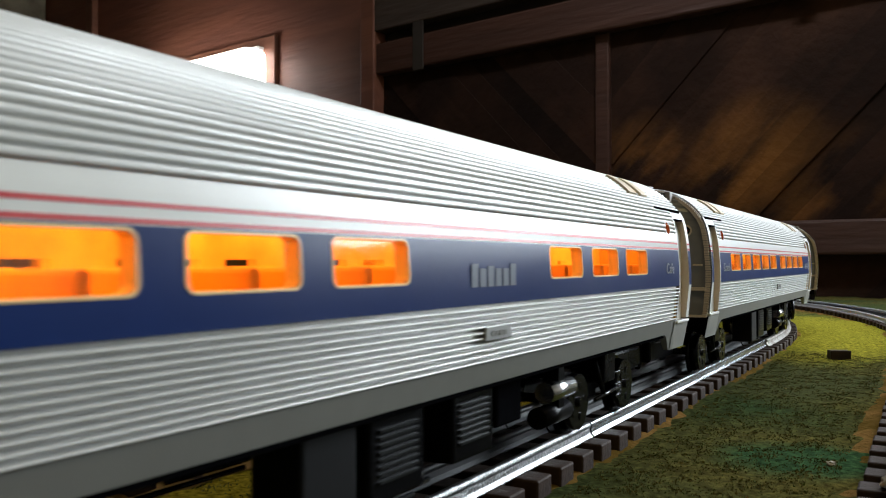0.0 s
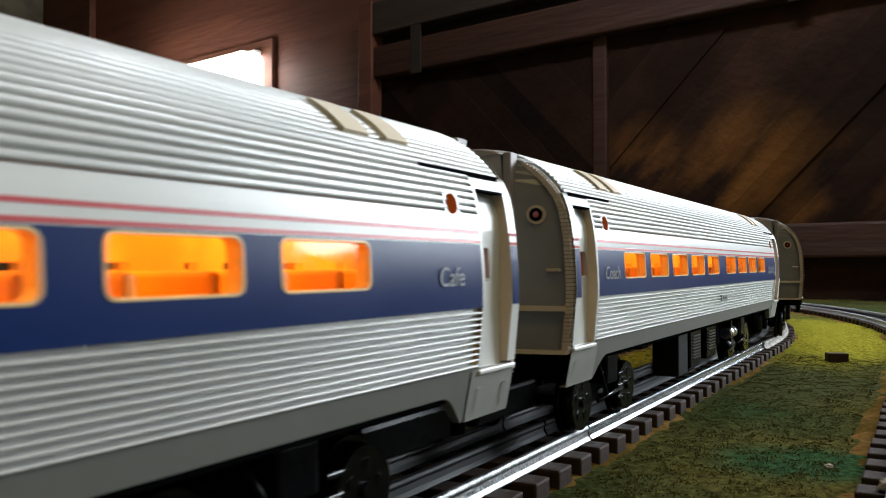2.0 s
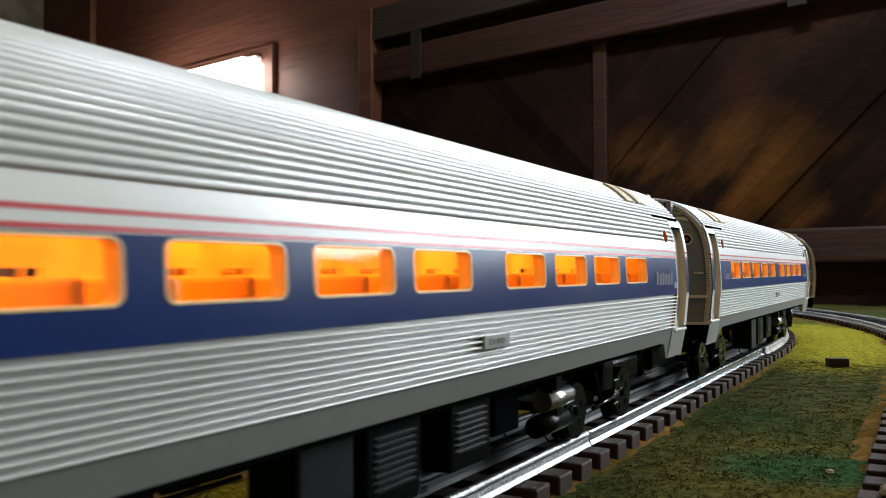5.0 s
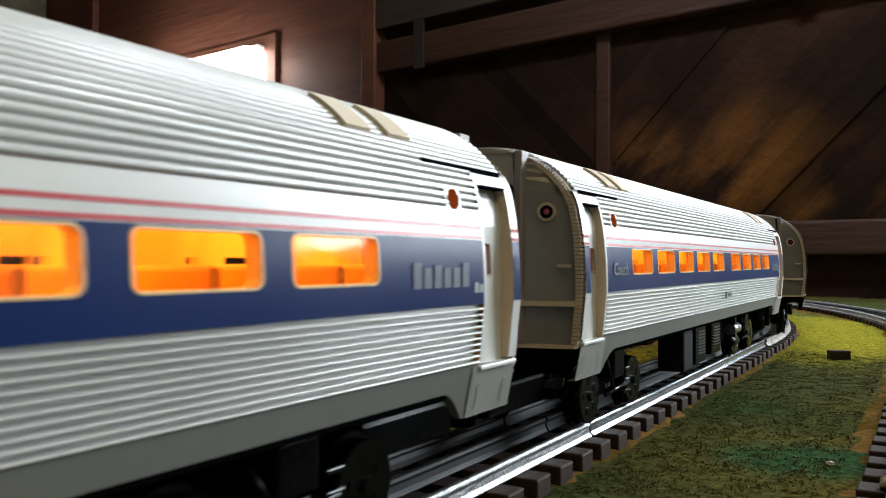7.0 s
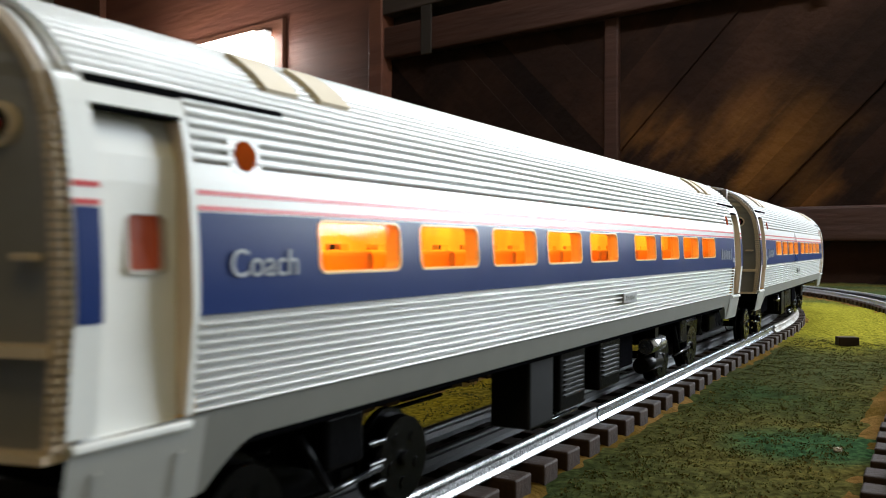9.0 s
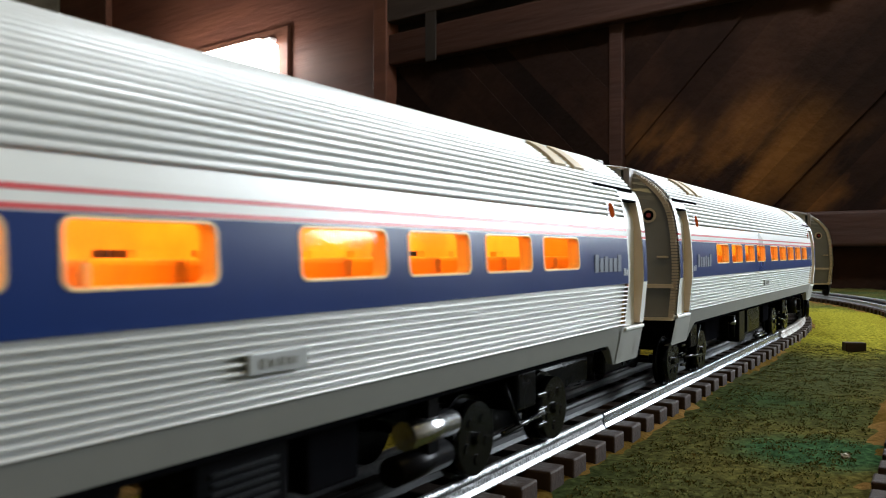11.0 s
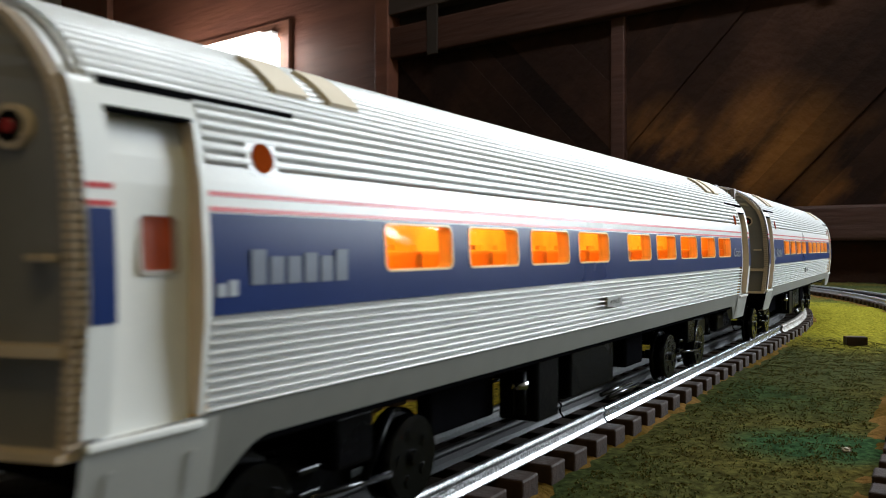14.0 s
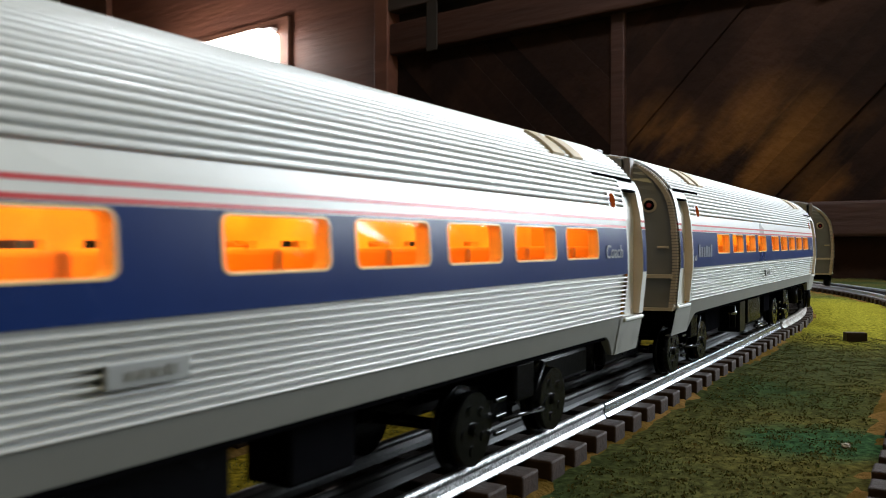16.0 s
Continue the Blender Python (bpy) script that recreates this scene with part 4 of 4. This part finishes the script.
def clip(pts, lo, hi):
    for bound, keep in ((lo, 1), (hi, -1)):
        out = []
        for a, b in zip(pts, pts[1:] + pts[:1]):
            ia, ib = (a.x - bound) * keep >= 0, (b.x - bound) * keep >= 0
            if ia:
                out.append(a)
            if ia != ib:
                out.append(a + (b - a) * ((bound - a.x) / (b.x - a.x)))
        pts = out
        if not pts:
            return []
    return pts


BARNBACK = mat("black_brown_board", (0.030, 0.020, 0.014), 0.8, 0.0, 0.3, 14)
BEAMGREY = mat("grey_brown_rail", (0.062, 0.040, 0.030), 0.6, 0.0, 0.5, 30, 0.4, 60, stretch=(0.12, 1, 1))
PANEL = mat("red_brown_panel", (0.22, 0.088, 0.050), 0.5, 0.0, 0.4, 10, 0.25, 60, second=(0.15, 0.056, 0.032), mix_scale=12, stretch=(0.12, 1, 1))
HOUSING = mat("white_enamel_housing", (0.7, 0.7, 0.7), 0.35, 0.0, 0.05, 50)
barn_door()

panel = thing("wall_panel", "plain reddish-brown wooden panel fixed to the wall", "panel")
panel.matrix_basis = WALL_M
part("board", boxed(-2.74, -1.715, -0.016, -0.002, -0.93, 0.766, 0.003), PANEL, panel)
strip = thing("corner_trim", "narrow tan wooden trim strip on the wall", "trim", kind="structure")
strip.matrix_basis = WALL_M
part("trim", boxed(-2.86, -2.81, -0.03, -0.002, -0.93, 1.45, 0.004), PANEL, strip)
post = thing("plaster_post", "stained cream plaster post in the corner", "post")
post.matrix_basis = WALL_M
part("shaft", boxed(-3.70, -3.235, -0.20, -0.002, -0.93, 1.45, 0.02), CREAM, post)

light = thing("wall_light", "bright white glowing strip light on the wall", "light")
light.matrix_basis = WALL_M
part("housing", boxed(-2.40, -1.765, -0.045, -0.018, 0.719, 0.731, 0.002), HOUSING, light, "white enamel top")
part("diffuser", boxed(-2.39, -1.742, -0.115, -0.018, 0.575, 0.716, 0.022), TUBE, light, "glowing white diffuser")

lamp = thing("ceiling_lamp", "plain warm ceiling lamp above the layout", "lamp")
part("housing", boxed(0.45, 1.05, -0.68, -0.42, 1.40, 1.449, 0.01), HOUSING, lamp)
# housing added around the unseen cool fill
lamp = thing("ceiling_lamp", "unseen cool ceiling lamp added as a fill", "lamp")
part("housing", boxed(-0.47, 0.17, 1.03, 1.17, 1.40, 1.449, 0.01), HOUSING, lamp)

# a loose tie end on the turf
ty = thing("wood_block", "small dark brown block lying on the turf", "block")
ob = part("block", boxed(-0.0065, 0.0065, -0.004, 0.004, 0, 0.0062, 0.0005), TIE, ty)
ty.matrix_basis = pose(0.0655, 0.624, DECK - 0.0005, 0, 0, 24)

# stones lying by the outer track
STONE = mat("pale_speckled_stone", (0.42, 0.38, 0.30), 0.8, 0.0, 0.5, 900, 0.5, 700, second=(0.16, 0.11, 0.06), mix_scale=500)


def stone(name, x, y, z, r, seed, label):
    """A lump with an uneven, knobbly outline."""
    bm = bmesh.new()
    bmesh.ops.create_icosphere(bm, subdivisions=3, radius=1.0)
    for v in bm.verts:
        k = 1 + 0.30 * noise.noise(v.co * 1.6 + Vector((seed, 0, 0))) + 0.16 * noise.noise(v.co * 5 + Vector((0, seed, 0)))
        v.co = Vector((v.co.x * 1.2, v.co.y, max(-0.45, v.co.z * 0.7))) * k * r
    ob = tagged(new(name, mesh_of(name, bm, STONE)), label, "stone")
    ob.matrix_basis = pose(x, y, z, 0, 0, seed * 40)


stone("pebble", 0.0905, 0.2935, DECK + 0.0010, 0.0014, 2, "small pale pebble lying on the green turf")
stone("lump_of_grit", 0.1095, 0.2515, -0.0033, 0.0030, 5, "pale speckled lump of grit on a brown tie")

# soil beside the ties
SOIL = mat("orange_brown_soil", (0.19, 0.108, 0.035), 0.95, 0.0, 0.5, 260, 0.9, 500, second=(0.10, 0.062, 0.014), mix_scale=40, spec=0.0)


def soil_strip(centre, half, rise):
    bm = bmesh.new()
    rows = []
    s = -2.0
    rng = random.Random(int(centre * 1000) + 5)
    while s < CURVE_END:
        p, a = on_track(s, centre)
        rx, ry = math.cos(a), math.sin(a)
        row = []
        for i in range(15):
            q = -1 + 2 * i / 14
            e = half * (1 + 0.05 * noise.noise(Vector((s * 60, i // 8 * 9.0, centre))))
            x = q * e
            z = DECK + rise * (1 - abs(q) ** 6) - 0.0012 * (abs(q) > 0.98) + 0.0005 * noise.noise(Vector((x * 400, s * 400, 2)))
            row.append(bm.verts.new((p.x + x * rx, p.y + x * ry, z)))
        rows.append(row)
        s += 0.004 if -0.1 < s < 0.8 else 0.014
    for a, b in zip(rows, rows[1:]):
        for i in range(14):
            bm.faces.new((a[i], a[i + 1], b[i + 1], b[i])).smooth = True
    return bm


setting("ballast_bed", soil_strip(0.0, 0.0280, 0.0004), SOIL, "ochre soil bed under the track", "soil")
setting("ballast_bed", soil_strip(-0.0985, 0.0285, 0.0004), SOIL, "ochre soil bed under the inner track", "soil")
setting("ballast_bed", soil_strip(0.1260, 0.0330, 0.0006), SOIL, "orange-brown soil bed under the track", "soil")


def flock():
    """Crumbs of scatter over the turf between the tracks."""
    rng = random.Random(11)
    verts, faces = [], []
    for i in range(60000):
        y = 0.05 + 0.60 * rng.random() ** 1.3
        x = rng.uniform(0.030, 0.094) if rng.random() < 0.8 else rng.uniform(-0.072, -0.030)
        r = rng.uniform(0.00018, 0.00055) * (1.0 if rng.random() < 0.95 else 1.5)
        h = 0.0015 * noise.noise(Vector((x * 90, y * 90, 0))) + 0.0005 * noise.noise(Vector((x * 260, y * 260, 3))) + 0.0022 * noise.noise(Vector((x * 9, y * 9, 7))) - 0.0004
        if noise.noise(Vector((x * 150, y * 150, 21))) < -0.12 and rng.random() < 0.8:
            continue
        c = Vector((x, y, DECK + h + r * 0.15))
        k = len(verts)
        for d in ((1, 0, -0.3), (-0.5, 0.87, -0.3), (-0.5, -0.87, -0.3), (0.2, 0.1, 1.0)):
            v = Vector(d) * r * rng.uniform(0.6, 1.3)
            v.rotate(Euler((rng.uniform(-0.6, 0.6), rng.uniform(-0.6, 0.6), rng.uniform(0, 6.28))))
            verts.append(c + v)
        faces += [(k, k + 1, k + 3), (k + 1, k + 2, k + 3), (k + 2, k, k + 3), (k, k + 2, k + 1)]
    me = bpy.data.meshes.new("turf_crumbs")
    me.from_pydata(verts, [], faces)
    m = bpy.data.materials.new("turf_crumbs")
    m.use_nodes = True
    n, links = m.node_tree.nodes, m.node_tree.links
    g = n.new("ShaderNodeNewGeometry")
    r = n.new("ShaderNodeValToRGB")
    for (p, c) in ((0.2, (0.095, 0.080, 0.030)), (0.4, (0.125, 0.108, 0.034)), (0.6, (0.062, 0.090, 0.036)), (0.8, (0.105, 0.110, 0.036)), (0.93, (0.22, 0.17, 0.06))):
        e = r.color_ramp.elements.new(p)
        e.color = (*c, 1)
    r.color_ramp.elements[0].color = (0.075, 0.060, 0.026, 1)
    r.color_ramp.elements[-1].color = (0.08, 0.11, 0.03, 1)
    links.new(g.outputs["Random Per Island"], r.inputs[0])
    links.new(r.outputs[0], n["Principled BSDF"].inputs["Base Color"])
    n["Principled BSDF"].inputs["Roughness"].default_value = 0.95
    n["Principled BSDF"].inputs["Specular IOR Level"].default_value = 0.0
    me.materials.append(m)
    return tagged(new("turf_crumbs", me), "fine green and ochre scatter crumbs on the turf", "scatter", kind="stuff")


flock()


def motions():
    for ob, T, turned in cars:
        walk(ob, [(i * 0.25, car_pose(s_of(T, i * 0.25), turned)) for i in range(65)])
        for ws in [o for o in ob.children_recursive if o.name.startswith("wheelset")]:
            home = ws.matrix_basis.translation.copy()
            spin = (-1 if turned else 1) * math.degrees(SPEED / WHEEL_R)
            n = 114
            walk(ws, [(i * 16.0 / n, Matrix.Translation(home) @ Matrix.Rotation(radians(spin * i * 16.0 / n), 4, "X")) for i in range(n + 1)])


motions()
